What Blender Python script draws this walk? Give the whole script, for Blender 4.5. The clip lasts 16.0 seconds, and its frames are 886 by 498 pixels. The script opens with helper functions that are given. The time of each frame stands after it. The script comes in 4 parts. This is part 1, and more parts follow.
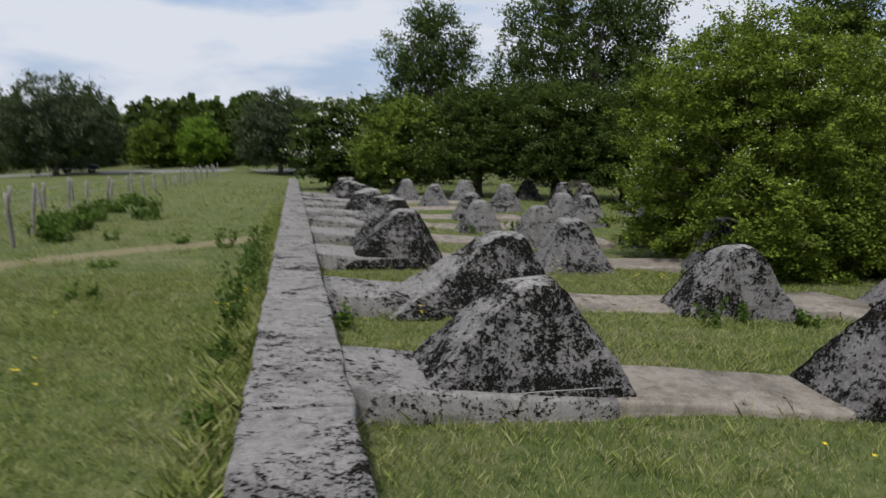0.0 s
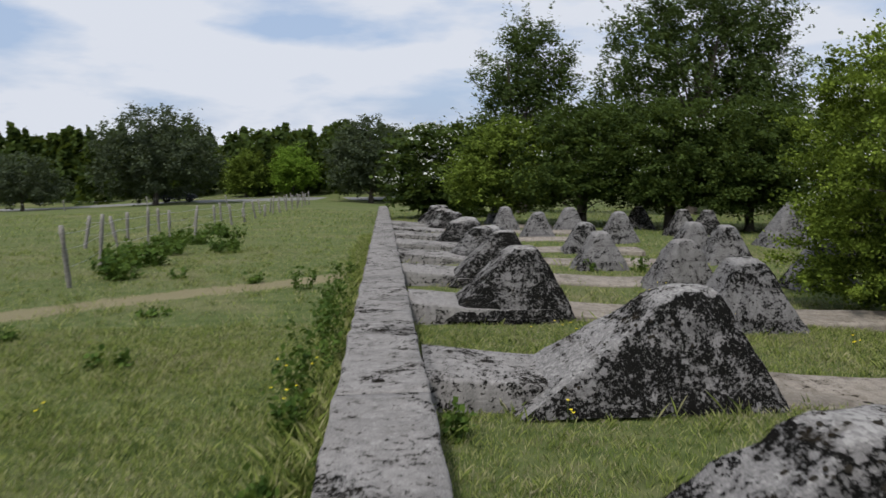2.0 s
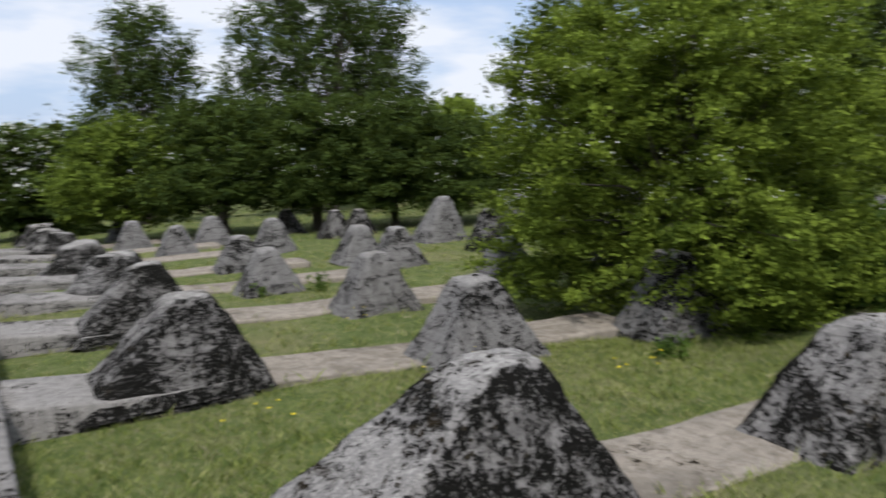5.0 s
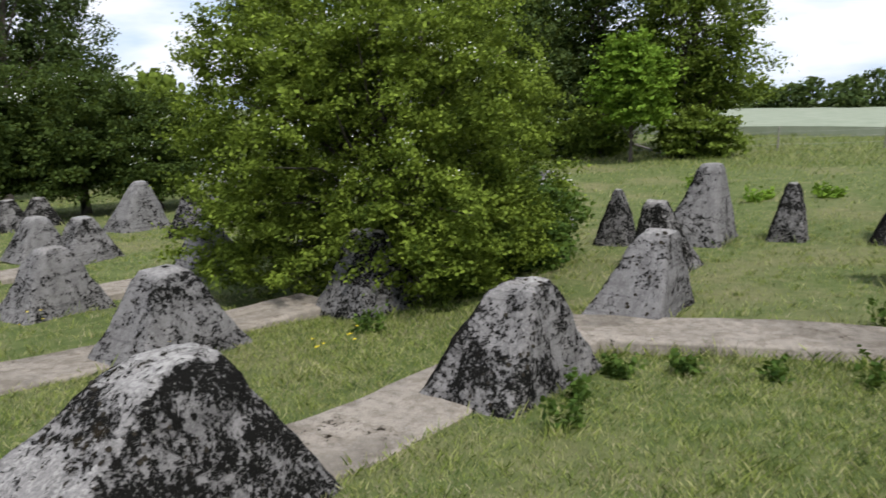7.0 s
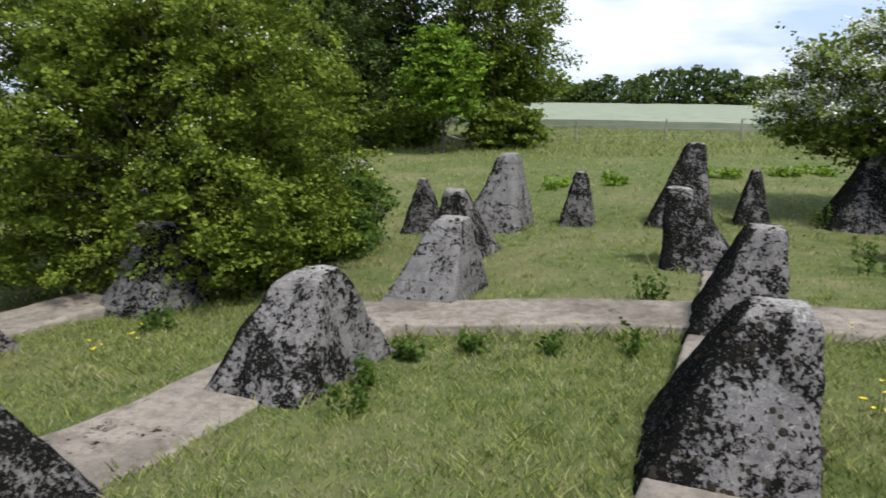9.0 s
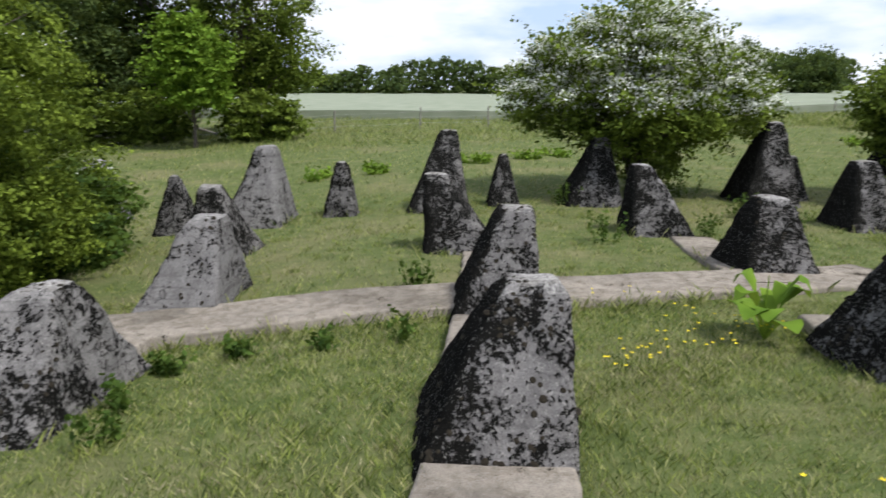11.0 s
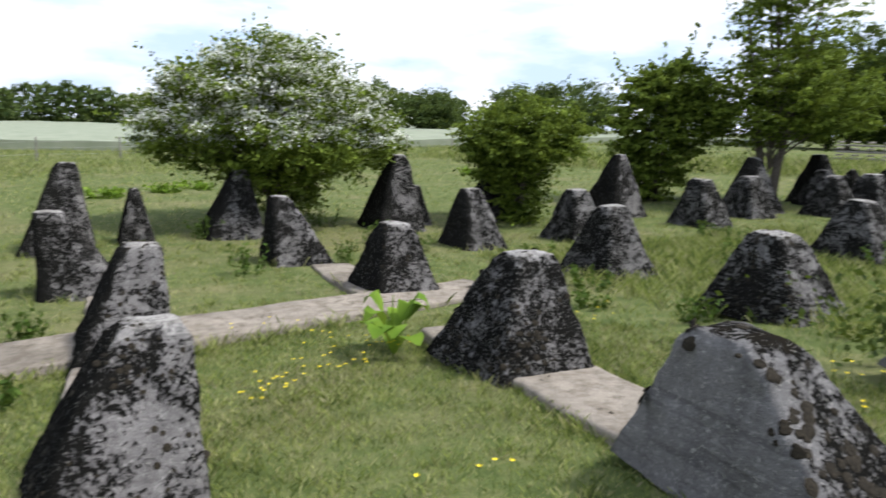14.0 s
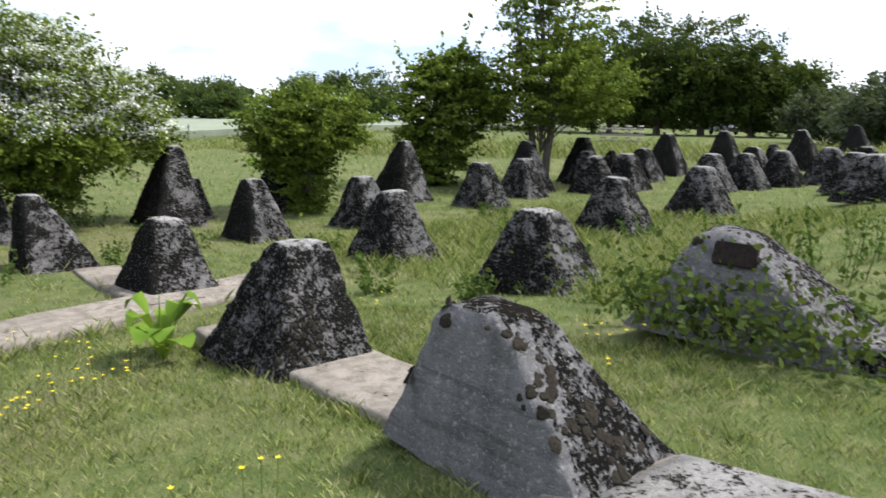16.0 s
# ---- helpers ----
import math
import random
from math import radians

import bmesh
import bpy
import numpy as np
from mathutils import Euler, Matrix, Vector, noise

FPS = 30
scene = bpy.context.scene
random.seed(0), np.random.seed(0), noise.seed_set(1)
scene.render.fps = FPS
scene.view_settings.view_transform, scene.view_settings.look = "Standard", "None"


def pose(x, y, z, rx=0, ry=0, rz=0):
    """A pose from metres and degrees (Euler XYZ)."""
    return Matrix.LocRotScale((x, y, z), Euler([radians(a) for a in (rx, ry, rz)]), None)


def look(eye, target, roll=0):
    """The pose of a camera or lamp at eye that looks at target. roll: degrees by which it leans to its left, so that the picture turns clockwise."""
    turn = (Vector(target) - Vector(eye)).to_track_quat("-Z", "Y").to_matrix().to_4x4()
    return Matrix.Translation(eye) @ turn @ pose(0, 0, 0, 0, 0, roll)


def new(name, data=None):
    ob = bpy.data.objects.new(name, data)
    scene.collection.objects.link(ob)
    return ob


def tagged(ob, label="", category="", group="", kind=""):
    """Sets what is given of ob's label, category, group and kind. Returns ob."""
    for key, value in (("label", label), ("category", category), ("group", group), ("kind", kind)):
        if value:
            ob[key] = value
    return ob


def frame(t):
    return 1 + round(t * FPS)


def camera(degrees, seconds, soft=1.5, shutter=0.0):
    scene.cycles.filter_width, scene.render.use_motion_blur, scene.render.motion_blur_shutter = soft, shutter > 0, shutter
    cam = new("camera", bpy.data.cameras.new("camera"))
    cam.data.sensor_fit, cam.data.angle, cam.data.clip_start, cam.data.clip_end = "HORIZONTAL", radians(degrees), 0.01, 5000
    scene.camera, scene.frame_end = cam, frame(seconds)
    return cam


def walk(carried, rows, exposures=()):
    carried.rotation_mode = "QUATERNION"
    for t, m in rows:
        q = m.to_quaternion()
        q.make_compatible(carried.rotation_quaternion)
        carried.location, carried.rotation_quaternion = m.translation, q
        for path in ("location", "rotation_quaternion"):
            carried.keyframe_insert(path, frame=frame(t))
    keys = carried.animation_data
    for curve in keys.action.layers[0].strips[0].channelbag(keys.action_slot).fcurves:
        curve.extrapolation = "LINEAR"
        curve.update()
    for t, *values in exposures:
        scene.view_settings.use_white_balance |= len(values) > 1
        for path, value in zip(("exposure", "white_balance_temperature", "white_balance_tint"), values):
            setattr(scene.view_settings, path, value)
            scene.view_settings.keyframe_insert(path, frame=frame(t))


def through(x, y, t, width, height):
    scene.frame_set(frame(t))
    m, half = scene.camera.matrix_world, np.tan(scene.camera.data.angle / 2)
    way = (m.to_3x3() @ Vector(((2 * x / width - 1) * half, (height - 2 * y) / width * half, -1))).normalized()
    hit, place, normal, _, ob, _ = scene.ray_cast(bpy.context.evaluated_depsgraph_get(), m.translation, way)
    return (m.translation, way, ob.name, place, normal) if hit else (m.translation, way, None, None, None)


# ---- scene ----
cam = camera(62.8, 16.0, shutter=0.55)
PATH = [
    (0, (-0.002, 0.283, 1.509), (0.398, 2.207, 1.135), 1.0),
    (0.5, (-0.005, 1.109, 1.415), (0.464, 3.006, 0.989), 5.3),
    (1, (0.031, 1.810, 1.390), (0.333, 3.761, 1.074), 2.2),
    (1.5, (-0.007, 2.485, 1.367), (0.229, 4.439, 1.012), 4.8),
    (2, (0.026, 3.174, 1.260), (0.187, 5.145, 0.957), 0.0),
    (2.5, (0.078, 3.855, 1.253), (0.433, 5.792, 0.903), 1.9),
    (3, (0.072, 4.509, 1.191), (0.424, 6.446, 0.837), 1.8),
    (3.5, (0.098, 5.126, 1.180), (0.629, 7.028, 0.866), 1.1),
    (3.9, (0.133, 5.506, 1.213), (0.808, 7.365, 0.919), -1.9),
    (4, (0.144, 5.588, 1.203), (0.817, 7.452, 0.931), -1.7),
    (4.5, (0.227, 5.997, 1.177), (0.984, 7.812, 0.814), -1.5),
    (5, (0.251, 6.071, 1.223), (1.339, 7.719, 0.907), -1.2),
    (5.2, (0.282, 6.063, 1.224), (1.458, 7.643, 0.875), -1.7),
    (7.3, (0.394, 5.799, 1.276), (2.050, 6.855, 0.900), -0.8),
    (7.5, (0.410, 5.778, 1.270), (2.087, 6.800, 0.892), -1.0),
    (7.7, (0.456, 5.781, 1.257), (2.158, 6.759, 0.875), -0.8),
    (8, (0.453, 5.721, 1.259), (2.197, 6.622, 0.875), -0.4),
    (10.3, (0.640, 5.531, 1.244), (2.566, 5.834, 0.798), 0.3),
    (10.5, (0.648, 5.544, 1.239), (2.585, 5.763, 0.793), 0.0),
    (11, (0.664, 5.552, 1.241), (2.616, 5.613, 0.812), 0.2),
    (11.5, (0.658, 5.536, 1.246), (2.612, 5.445, 0.829), 0.6),
    (12, (0.648, 5.527, 1.251), (2.595, 5.319, 0.845), 0.7),
    (12.3, (0.627, 5.518, 1.257), (2.563, 5.208, 0.864), 0.9),
    (12.5, (0.620, 5.513, 1.260), (2.549, 5.156, 0.869), 1.1),
    (13, (0.616, 5.487, 1.266), (2.518, 4.987, 0.904), 1.0),
    (13.5, (0.616, 5.447, 1.253), (2.467, 4.783, 0.890), 1.1),
    (14, (0.614, 5.358, 1.253), (2.395, 4.511, 0.922), 1.5),
    (14.5, (0.579, 5.285, 1.256), (2.271, 4.268, 0.940), 1.4),
    (15, (0.550, 5.230, 1.259), (2.164, 4.089, 0.953), 1.4),
    (15.5, (0.553, 5.176, 1.242), (2.104, 3.955, 0.920), 1.0),
    (15.8, (0.557, 5.140, 1.231), (2.065, 3.870, 0.897), 0.8),
    (16, (0.554, 5.112, 1.229), (2.032, 3.811, 0.879), 0.8),
]
walk(cam, [(t, look(eye, target, roll)) for t, eye, target, roll in PATH],
     exposures=[(0, -0.17), (3.5, -0.09), (5.0, 0.14), (8.0, 0.4), (11.0, 0.4), (13.0, 0.5), (16.0, 0.82)])

# ---- light ----
SUN_EL, SUN_AZ = 57.0, 214.0      # degrees; azimuth clockwise from +y
world = bpy.data.worlds.new("world")
scene.world = world
world.use_nodes = True
wn, wl = world.node_tree.nodes, world.node_tree.links
wn.clear()
w_out, w_bg = wn.new("ShaderNodeOutputWorld"), wn.new("ShaderNodeBackground")
w_sky, w_mix = wn.new("ShaderNodeTexSky"), wn.new("ShaderNodeMix")
w_sky.sky_type, w_sky.sun_disc = "NISHITA", False
w_sky.sun_elevation, w_sky.sun_rotation = radians(SUN_EL), radians(SUN_AZ)
w_tc, w_map = wn.new("ShaderNodeTexCoord"), wn.new("ShaderNodeMapping")
w_map.inputs["Scale"].default_value = (2.3, 2.3, 8.0)
w_noise, w_ramp = wn.new("ShaderNodeTexNoise"), wn.new("ShaderNodeValToRGB")
w_noise.inputs["Scale"].default_value = 1.7
w_noise.inputs["Detail"].default_value = 8
w_noise.inputs["Roughness"].default_value = 0.52
w_ramp.color_ramp.elements[0].position, w_ramp.color_ramp.elements[1].position = 0.38, 0.54
w_ramp.color_ramp.elements[0].color = (0.12, 0.12, 0.12, 1)      # thin veil between the clouds
w_mix.data_type = "RGBA"
w_mix.inputs["B"].default_value = (9.2, 9.7, 10.8, 1)
wl.new(w_tc.outputs["Generated"], w_map.inputs["Vector"])
wl.new(w_map.outputs["Vector"], w_noise.inputs["Vector"])
wl.new(w_noise.outputs["Fac"], w_ramp.inputs["Fac"])
wl.new(w_ramp.outputs["Color"], w_mix.inputs["Factor"])
w_haze = wn.new("ShaderNodeMix")
w_haze.data_type = "RGBA"
w_haze.inputs["Factor"].default_value = 0.72
w_haze.inputs["B"].default_value = (5.4, 7.3, 10.8, 1)      # pale blue haze low in the sky
wl.new(w_sky.outputs["Color"], w_haze.inputs["A"])
wl.new(w_haze.outputs["Result"], w_mix.inputs["A"])
wl.new(w_mix.outputs["Result"], w_bg.inputs["Color"])
w_bg.inputs["Strength"].default_value = 0.085
wl.new(w_bg.outputs["Background"], w_out.inputs["Surface"])

sun = new("sun", bpy.data.lights.new("sun", "SUN"))
sun.data.energy, sun.data.angle, sun.data.color = 3.6, radians(7), (1.0, 0.96, 0.9)
sun_dir = Vector((math.sin(radians(SUN_AZ)) * math.cos(radians(SUN_EL)), math.cos(radians(SUN_AZ)) * math.cos(radians(SUN_EL)), math.sin(radians(SUN_EL))))
sun.matrix_world = look(sun_dir * 100, (0, 0, 0))


# ---- materials ----
class Mat:
    """A small helper round one node material."""

    def __init__(self, name, rough=0.9, spec=0.25):
        self.m = bpy.data.materials.new(name)
        self.m.use_nodes = True
        self.n, self.l = self.m.node_tree.nodes, self.m.node_tree.links
        self.bsdf = self.n["Principled BSDF"]
        self.bsdf.inputs["Roughness"].default_value = rough
        self.bsdf.inputs["Specular IOR Level"].default_value = spec
        self.tc = self.n.new("ShaderNodeTexCoord")

    def noise(self, scale, detail=6, rough=0.6, offset=None, coord="Object"):
        t = self.n.new("ShaderNodeTexNoise")
        t.inputs["Scale"].default_value, t.inputs["Detail"].default_value, t.inputs["Roughness"].default_value = scale, detail, rough
        src = self.tc.outputs[coord]
        if offset is not None:
            add = self.n.new("ShaderNodeVectorMath")
            self.l.new(src, add.inputs[0])
            self.l.new(offset, add.inputs[1])
            src = add.outputs["Vector"]
        self.l.new(src, t.inputs["Vector"])
        return t.outputs["Fac"]

    def ramp(self, fac, stops):
        r = self.n.new("ShaderNodeValToRGB")
        e = r.color_ramp.elements
        while len(e) < len(stops):
            e.new(0.5)
        for el, (p, c) in zip(e, stops):
            el.position = p
            el.color = (c, c, c, 1) if isinstance(c, (int, float)) else (*c, 1)
        self.l.new(fac, r.inputs["Fac"])
        return r.outputs["Color"]

    def mix(self, fac, a, b, how="MIX"):
        x = self.n.new("ShaderNodeMix")
        x.data_type, x.blend_type = "RGBA", how
        for sock, v in ((x.inputs["Factor"], fac), (x.inputs["A"], a), (x.inputs["B"], b)):
            if isinstance(v, bpy.types.NodeSocket):
                self.l.new(v, sock)
            elif isinstance(v, (int, float)):
                sock.default_value = v
            else:
                sock.default_value = (*v, 1)
        return x.outputs["Result"]

    def math(self, op, a, b=0.0, clamp=False):
        x = self.n.new("ShaderNodeMath")
        x.operation, x.use_clamp = op, clamp
        for sock, v in zip(x.inputs, (a, b)):
            if isinstance(v, (int, float)):
                sock.default_value = v
            else:
                self.l.new(v, sock)
        return x.outputs["Value"]

    def bump(self, fac, strength, distance):
        b = self.n.new("ShaderNodeBump")
        b.inputs["Strength"].default_value, b.inputs["Distance"].default_value = strength, distance
        self.l.new(fac, b.inputs["Height"])
        self.l.new(b.outputs["Normal"], self.bsdf.inputs["Normal"])

    def done(self, colour):
        if isinstance(colour, bpy.types.NodeSocket):
            self.l.new(colour, self.bsdf.inputs["Base Color"])
        else:
            self.bsdf.inputs["Base Color"].default_value = (*colour, 1)
        return self.m


def concrete(name, lichen, base=(0.235, 0.225, 0.222), moss=0.3, pale=0.5, north=0.0, cap=1.0):
    """Weathered concrete: grey, with pale lichen spots, black lichen blotches and brown moss. north: more or less crust
    on the north face; cap: paler tops with less crust.
    """
    k = Mat(name, 1.0, 0.0)
    info = k.n.new("ShaderNodeObjectInfo")
    comb = k.n.new("ShaderNodeCombineXYZ")
    off = k.math("MULTIPLY", info.outputs["Random"], 57.0)
    for s in ("X", "Y", "Z"):
        k.l.new(off, comb.inputs[s])
    off = comb.outputs["Vector"]
    geo = k.n.new("ShaderNodeNewGeometry")
    sep = k.n.new("ShaderNodeSeparateXYZ")
    k.l.new(geo.outputs["Normal"], sep.inputs["Vector"])
    up = k.math("MULTIPLY", k.math("SUBTRACT", sep.outputs["Z"], 0.62), 2.6, True)
    big = k.noise(1.3, 4, 0.6, off)
    mid = k.noise(5.0, 8, 0.7, off)
    blotch = k.noise(15.0, 3, 0.5, off)
    crust = k.noise(34.0, 8, 0.7, off)
    fine = k.noise(95.0, 4, 0.75, off)
    speck = k.noise(30.0, 9, 0.78, off)
    col = k.mix(k.ramp(big, [(0.3, 0.0), (0.7, 1.0)]), tuple(v * 0.75 for v in base), tuple(v * 1.2 for v in base))
    col = k.mix(k.math("MULTIPLY", k.ramp(mid, [(0.35, 0.0), (0.7, 1.0)]), 0.4), col, tuple(v * 1.4 for v in base))
    col = k.mix(k.math("MULTIPLY", k.ramp(fine, [(0.36, 1.0), (0.56, 0.0)]), 0.65), col, tuple(v * 0.3 for v in base))
    run = k.n.new("ShaderNodeMapping")      # rain runs down the faces
    run.inputs["Scale"].default_value = (10, 10, 0.9)
    k.l.new(k.tc.outputs["Object"], run.inputs["Vector"])
    drip = k.n.new("ShaderNodeTexNoise")
    drip.inputs["Scale"].default_value, drip.inputs["Detail"].default_value = 1.0, 6
    k.l.new(run.outputs["Vector"], drip.inputs["Vector"])
    col = k.mix(k.math("MULTIPLY", k.ramp(drip.outputs["Fac"], [(0.42, 0.0), (0.62, 1.0)]), 0.25), col, tuple(v * 1.5 for v in base))
    col = k.mix(k.math("MULTIPLY", k.ramp(drip.outputs["Fac"], [(0.34, 1.0), (0.46, 0.0)]), 0.25), col, tuple(v * 0.45 for v in base))
    lay = k.n.new("ShaderNodeMapping")      # lines of the casting boards
    lay.inputs["Scale"].default_value = (0.7, 0.7, 13)
    k.l.new(k.tc.outputs["Object"], lay.inputs["Vector"])
    board = k.n.new("ShaderNodeTexNoise")
    board.inputs["Scale"].default_value, board.inputs["Detail"].default_value = 1.0, 5
    k.l.new(lay.outputs["Vector"], board.inputs["Vector"])
    col = k.mix(k.math("MULTIPLY", k.ramp(board.outputs["Fac"], [(0.37, 1.0), (0.45, 0.0)]), 0.5), col, tuple(v * 0.4 for v in base))
    white = k.ramp(k.math("ADD", k.math("MULTIPLY", speck, 0.85), k.math("MULTIPLY", up, 0.11 * max(cap, 0))), [(0.47, 0.0), (0.57, 1.0)])
    col = k.mix(k.math("MULTIPLY", white, pale), col, (0.46, 0.45, 0.43))
    # cap thins the black crust on upward faces, north shifts it on north faces
    side = k.math("ADD", k.math("MULTIPLY", up, -0.07 * cap), k.math("MULTIPLY", k.math("MAXIMUM", sep.outputs["Y"], 0.0), -north))
    grow = k.math("ADD", k.math("ADD", k.math("ADD", k.math("MULTIPLY", blotch, 0.13), k.math("MULTIPLY", fine, 0.13)), k.math("ADD", k.math("MULTIPLY", mid, 0.24), k.math("ADD", k.math("MULTIPLY", big, 0.20), k.math("MULTIPLY", crust, 0.30)))), side)
    edge = 0.605 - 0.14 * lichen
    black = k.ramp(grow, [(edge, 0.0), (edge + 0.014, 1.0)])
    col = k.mix(k.math("MULTIPLY", black, 0.985), col, k.mix(fine, (0.002, 0.002, 0.002), (0.012, 0.0115, 0.0105)))
    flecks = k.ramp(k.noise(42.0, 5, 0.75, off), [(0.60, 0.0), (0.635, 1.0)])
    col = k.mix(k.math("MULTIPLY", flecks, pale), col, (0.34, 0.33, 0.31))
    mossy = k.ramp(k.math("ADD", k.math("MULTIPLY", mid, 0.7), k.math("MULTIPLY", sep.outputs["Z"], 0.3)), [(0.64, 0.0), (0.70, 1.0)])
    col = k.mix(k.math("MULTIPLY", mossy, moss), col, (0.05, 0.036, 0.02))
    height = k.math("ADD", k.math("MULTIPLY", fine, 0.6), k.math("ADD", k.math("MULTIPLY", black, 0.7), k.math("ADD", k.math("MULTIPLY", crust, 0.8), k.math("MULTIPLY", board.outputs["Fac"], 1.2))))
    k.bump(height, 0.8, 0.014)
    return k.done(col)


def leaf_mat(name, dark, light, through=0.25):
    k = Mat(name, 0.65, 0.06)
    geo = k.n.new("ShaderNodeNewGeometry")
    # clump-sized noise paints sunlit clumps and dark gaps into the leaf colour
    big = k.noise(2.3, 3, 0.5)
    r = k.math("ADD", k.math("MULTIPLY", geo.outputs["Random Per Island"], 0.45), k.math("MULTIPLY", k.math("SUBTRACT", big, 0.28), 1.3))
    col = k.ramp(r, [(0.15, dark), (0.85, light)])
    k.l.new(col, k.bsdf.inputs["Base Color"])
    tr = k.n.new("ShaderNodeBsdfTranslucent")
    k.l.new(k.mix(0.5, col, (0.20, 0.26, 0.03)), tr.inputs["Color"])
    mx = k.n.new("ShaderNodeMixShader")
    mx.inputs["Fac"].default_value = through
    k.l.new(k.bsdf.outputs["BSDF"], mx.inputs[1])
    k.l.new(tr.outputs["BSDF"], mx.inputs[2])
    k.l.new(mx.outputs["Shader"], k.n["Material Output"].inputs["Surface"])
    return k.m


def plain_mat(name, a, b, scale=8.0, rough=0.8, bump=0.0):
    k = Mat(name, rough)
    f = k.noise(scale, 6, 0.65)
    if bump:
        k.bump(f, 0.6, bump)
    return k.done(k.ramp(f, [(0.3, a), (0.7, b)]))


M_TOOTH = concrete("concrete_lichen", 0.91, base=(0.19, 0.182, 0.18), moss=0.3, north=-0.04)
M_TOOTH_SMOOTH = concrete("concrete_smooth_north", 0.80, base=(0.15, 0.146, 0.148), moss=0.1, north=0.16, pale=0.75, cap=-0.25)
M_TOOTH_CLEAN = concrete("concrete_grey", 0.62, base=(0.172, 0.166, 0.166), moss=0.2, pale=0.35, north=-0.05)
M_TOOTH_WORN = concrete("concrete_dark_lichen", 0.86, base=(0.17, 0.163, 0.163), moss=0.3, pale=0.6, north=-0.11, cap=1.0)
M_TOOTH_HALF = concrete("concrete_half_crusted", 0.76, base=(0.19, 0.182, 0.18), moss=0.25, pale=0.45, north=-0.13)
M_TOOTH_DARK = concrete("concrete_black_lichen", 0.85, base=(0.16, 0.155, 0.155), moss=0.3, pale=0.6, north=-0.015, cap=1.0)
M_BEAM = concrete("concrete_beam", 0.63, base=(0.25, 0.238, 0.23), moss=0.1, pale=0.5, cap=0.15)
M_BEAM_PALE = concrete("concrete_beam_pale", 0.33, base=(0.265, 0.235, 0.202), moss=0.3, pale=0.25, cap=0.1)

k = Mat("meadow", 1.0, 0.1)
g1, g2, g3 = k.noise(0.35, 6, 0.6), k.noise(3.2, 9, 0.78), k.noise(40, 4, 0.7)
gc = k.ramp(g2, [(0.28, (0.042, 0.064, 0.02)), (0.48, (0.098, 0.128, 0.042)), (0.7, (0.205, 0.205, 0.095))])
gc = k.mix(k.ramp(g1, [(0.50, 0.0), (0.68, 0.55)]), gc, (0.235, 0.20, 0.115))
gc = k.mix(k.math("MULTIPLY", g3, 0.45), gc, (0.05, 0.065, 0.02))
sep = k.n.new("ShaderNodeSeparateXYZ")
k.l.new(k.tc.outputs["Object"], sep.inputs["Vector"])
trail = k.math("ABSOLUTE", k.math("SUBTRACT", k.math("SUBTRACT", sep.outputs["Y"], k.math("MULTIPLY", sep.outputs["X"], 0.95)), 19.4))
trail = k.math("ADD", trail, k.math("MULTIPLY", g2, 2.2))
west = k.math("LESS_THAN", sep.outputs["X"], -0.3)
gc = k.mix(k.math("MULTIPLY", k.math("MULTIPLY", k.ramp(trail, [(0.0, 1.0), (1.0, 1.0)]), k.math("LESS_THAN", trail, 1.75)), k.math("MULTIPLY", west, 0.75)), gc, (0.24, 0.20, 0.125))
k.bump(g3, 0.8, 0.03)
M_MEADOW = k.done(gc)
M_CROP = plain_mat("pale_crop", (0.17, 0.20, 0.14), (0.25, 0.275, 0.21), 0.5, 1.0)
k = Mat("grass_patches", 0.7, 0.1)
geo = k.n.new("ShaderNodeNewGeometry")
gp = k.math("ADD", k.math("MULTIPLY", k.noise(4.2, 7, 0.75), 0.80), k.math("MULTIPLY", geo.outputs["Random Per Island"], 0.42))
gcol = k.ramp(gp, [(0.36, (0.042, 0.070, 0.018)), (0.52, (0.133, 0.18, 0.042)), (0.66, (0.272, 0.32, 0.08)), (0.86, (0.42, 0.39, 0.22))])
k.l.new(gcol, k.bsdf.inputs["Base Color"])
gtr = k.n.new("ShaderNodeBsdfTranslucent")
k.l.new(gcol, gtr.inputs["Color"])
gmx = k.n.new("ShaderNodeMixShader")
gmx.inputs["Fac"].default_value = 0.3
k.l.new(k.bsdf.outputs["BSDF"], gmx.inputs[1])
k.l.new(gtr.outputs["BSDF"], gmx.inputs[2])
k.l.new(gmx.outputs["Shader"], k.n["Material Output"].inputs["Surface"])
M_GRASS = k.m
M_STRAW = leaf_mat("straw_blades", (0.16, 0.15, 0.085), (0.42, 0.38, 0.26), 0.2)
M_LEAF = leaf_mat("hawthorn_leaves", (0.012, 0.027, 0.005), (0.20, 0.27, 0.045), 0.28)
M_LEAF_BUSH = leaf_mat("hawthorn_bush_leaves", (0.011, 0.026, 0.004), (0.225, 0.30, 0.045), 0.3)
M_LEAF_DARK = leaf_mat("dark_leaves", (0.009, 0.02, 0.006), (0.075, 0.11, 0.026), 0.25)
M_LEAF_FAR = leaf_mat("far_leaves", (0.016, 0.034, 0.012), (0.10, 0.14, 0.045), 0.25)
M_LEAF_GREY = leaf_mat("grey_willow_leaves", (0.03, 0.042, 0.026), (0.085, 0.105, 0.065), 0.2)
M_LEAF_BRIGHT = leaf_mat("bright_leaves", (0.07, 0.14, 0.015), (0.20, 0.31, 0.04))
M_WEED = leaf_mat("weed_leaves", (0.022, 0.05, 0.01), (0.095, 0.15, 0.03))
M_BLOSSOM = leaf_mat("white_blossom", (0.66, 0.67, 0.62), (0.86, 0.87, 0.84), 0.2)
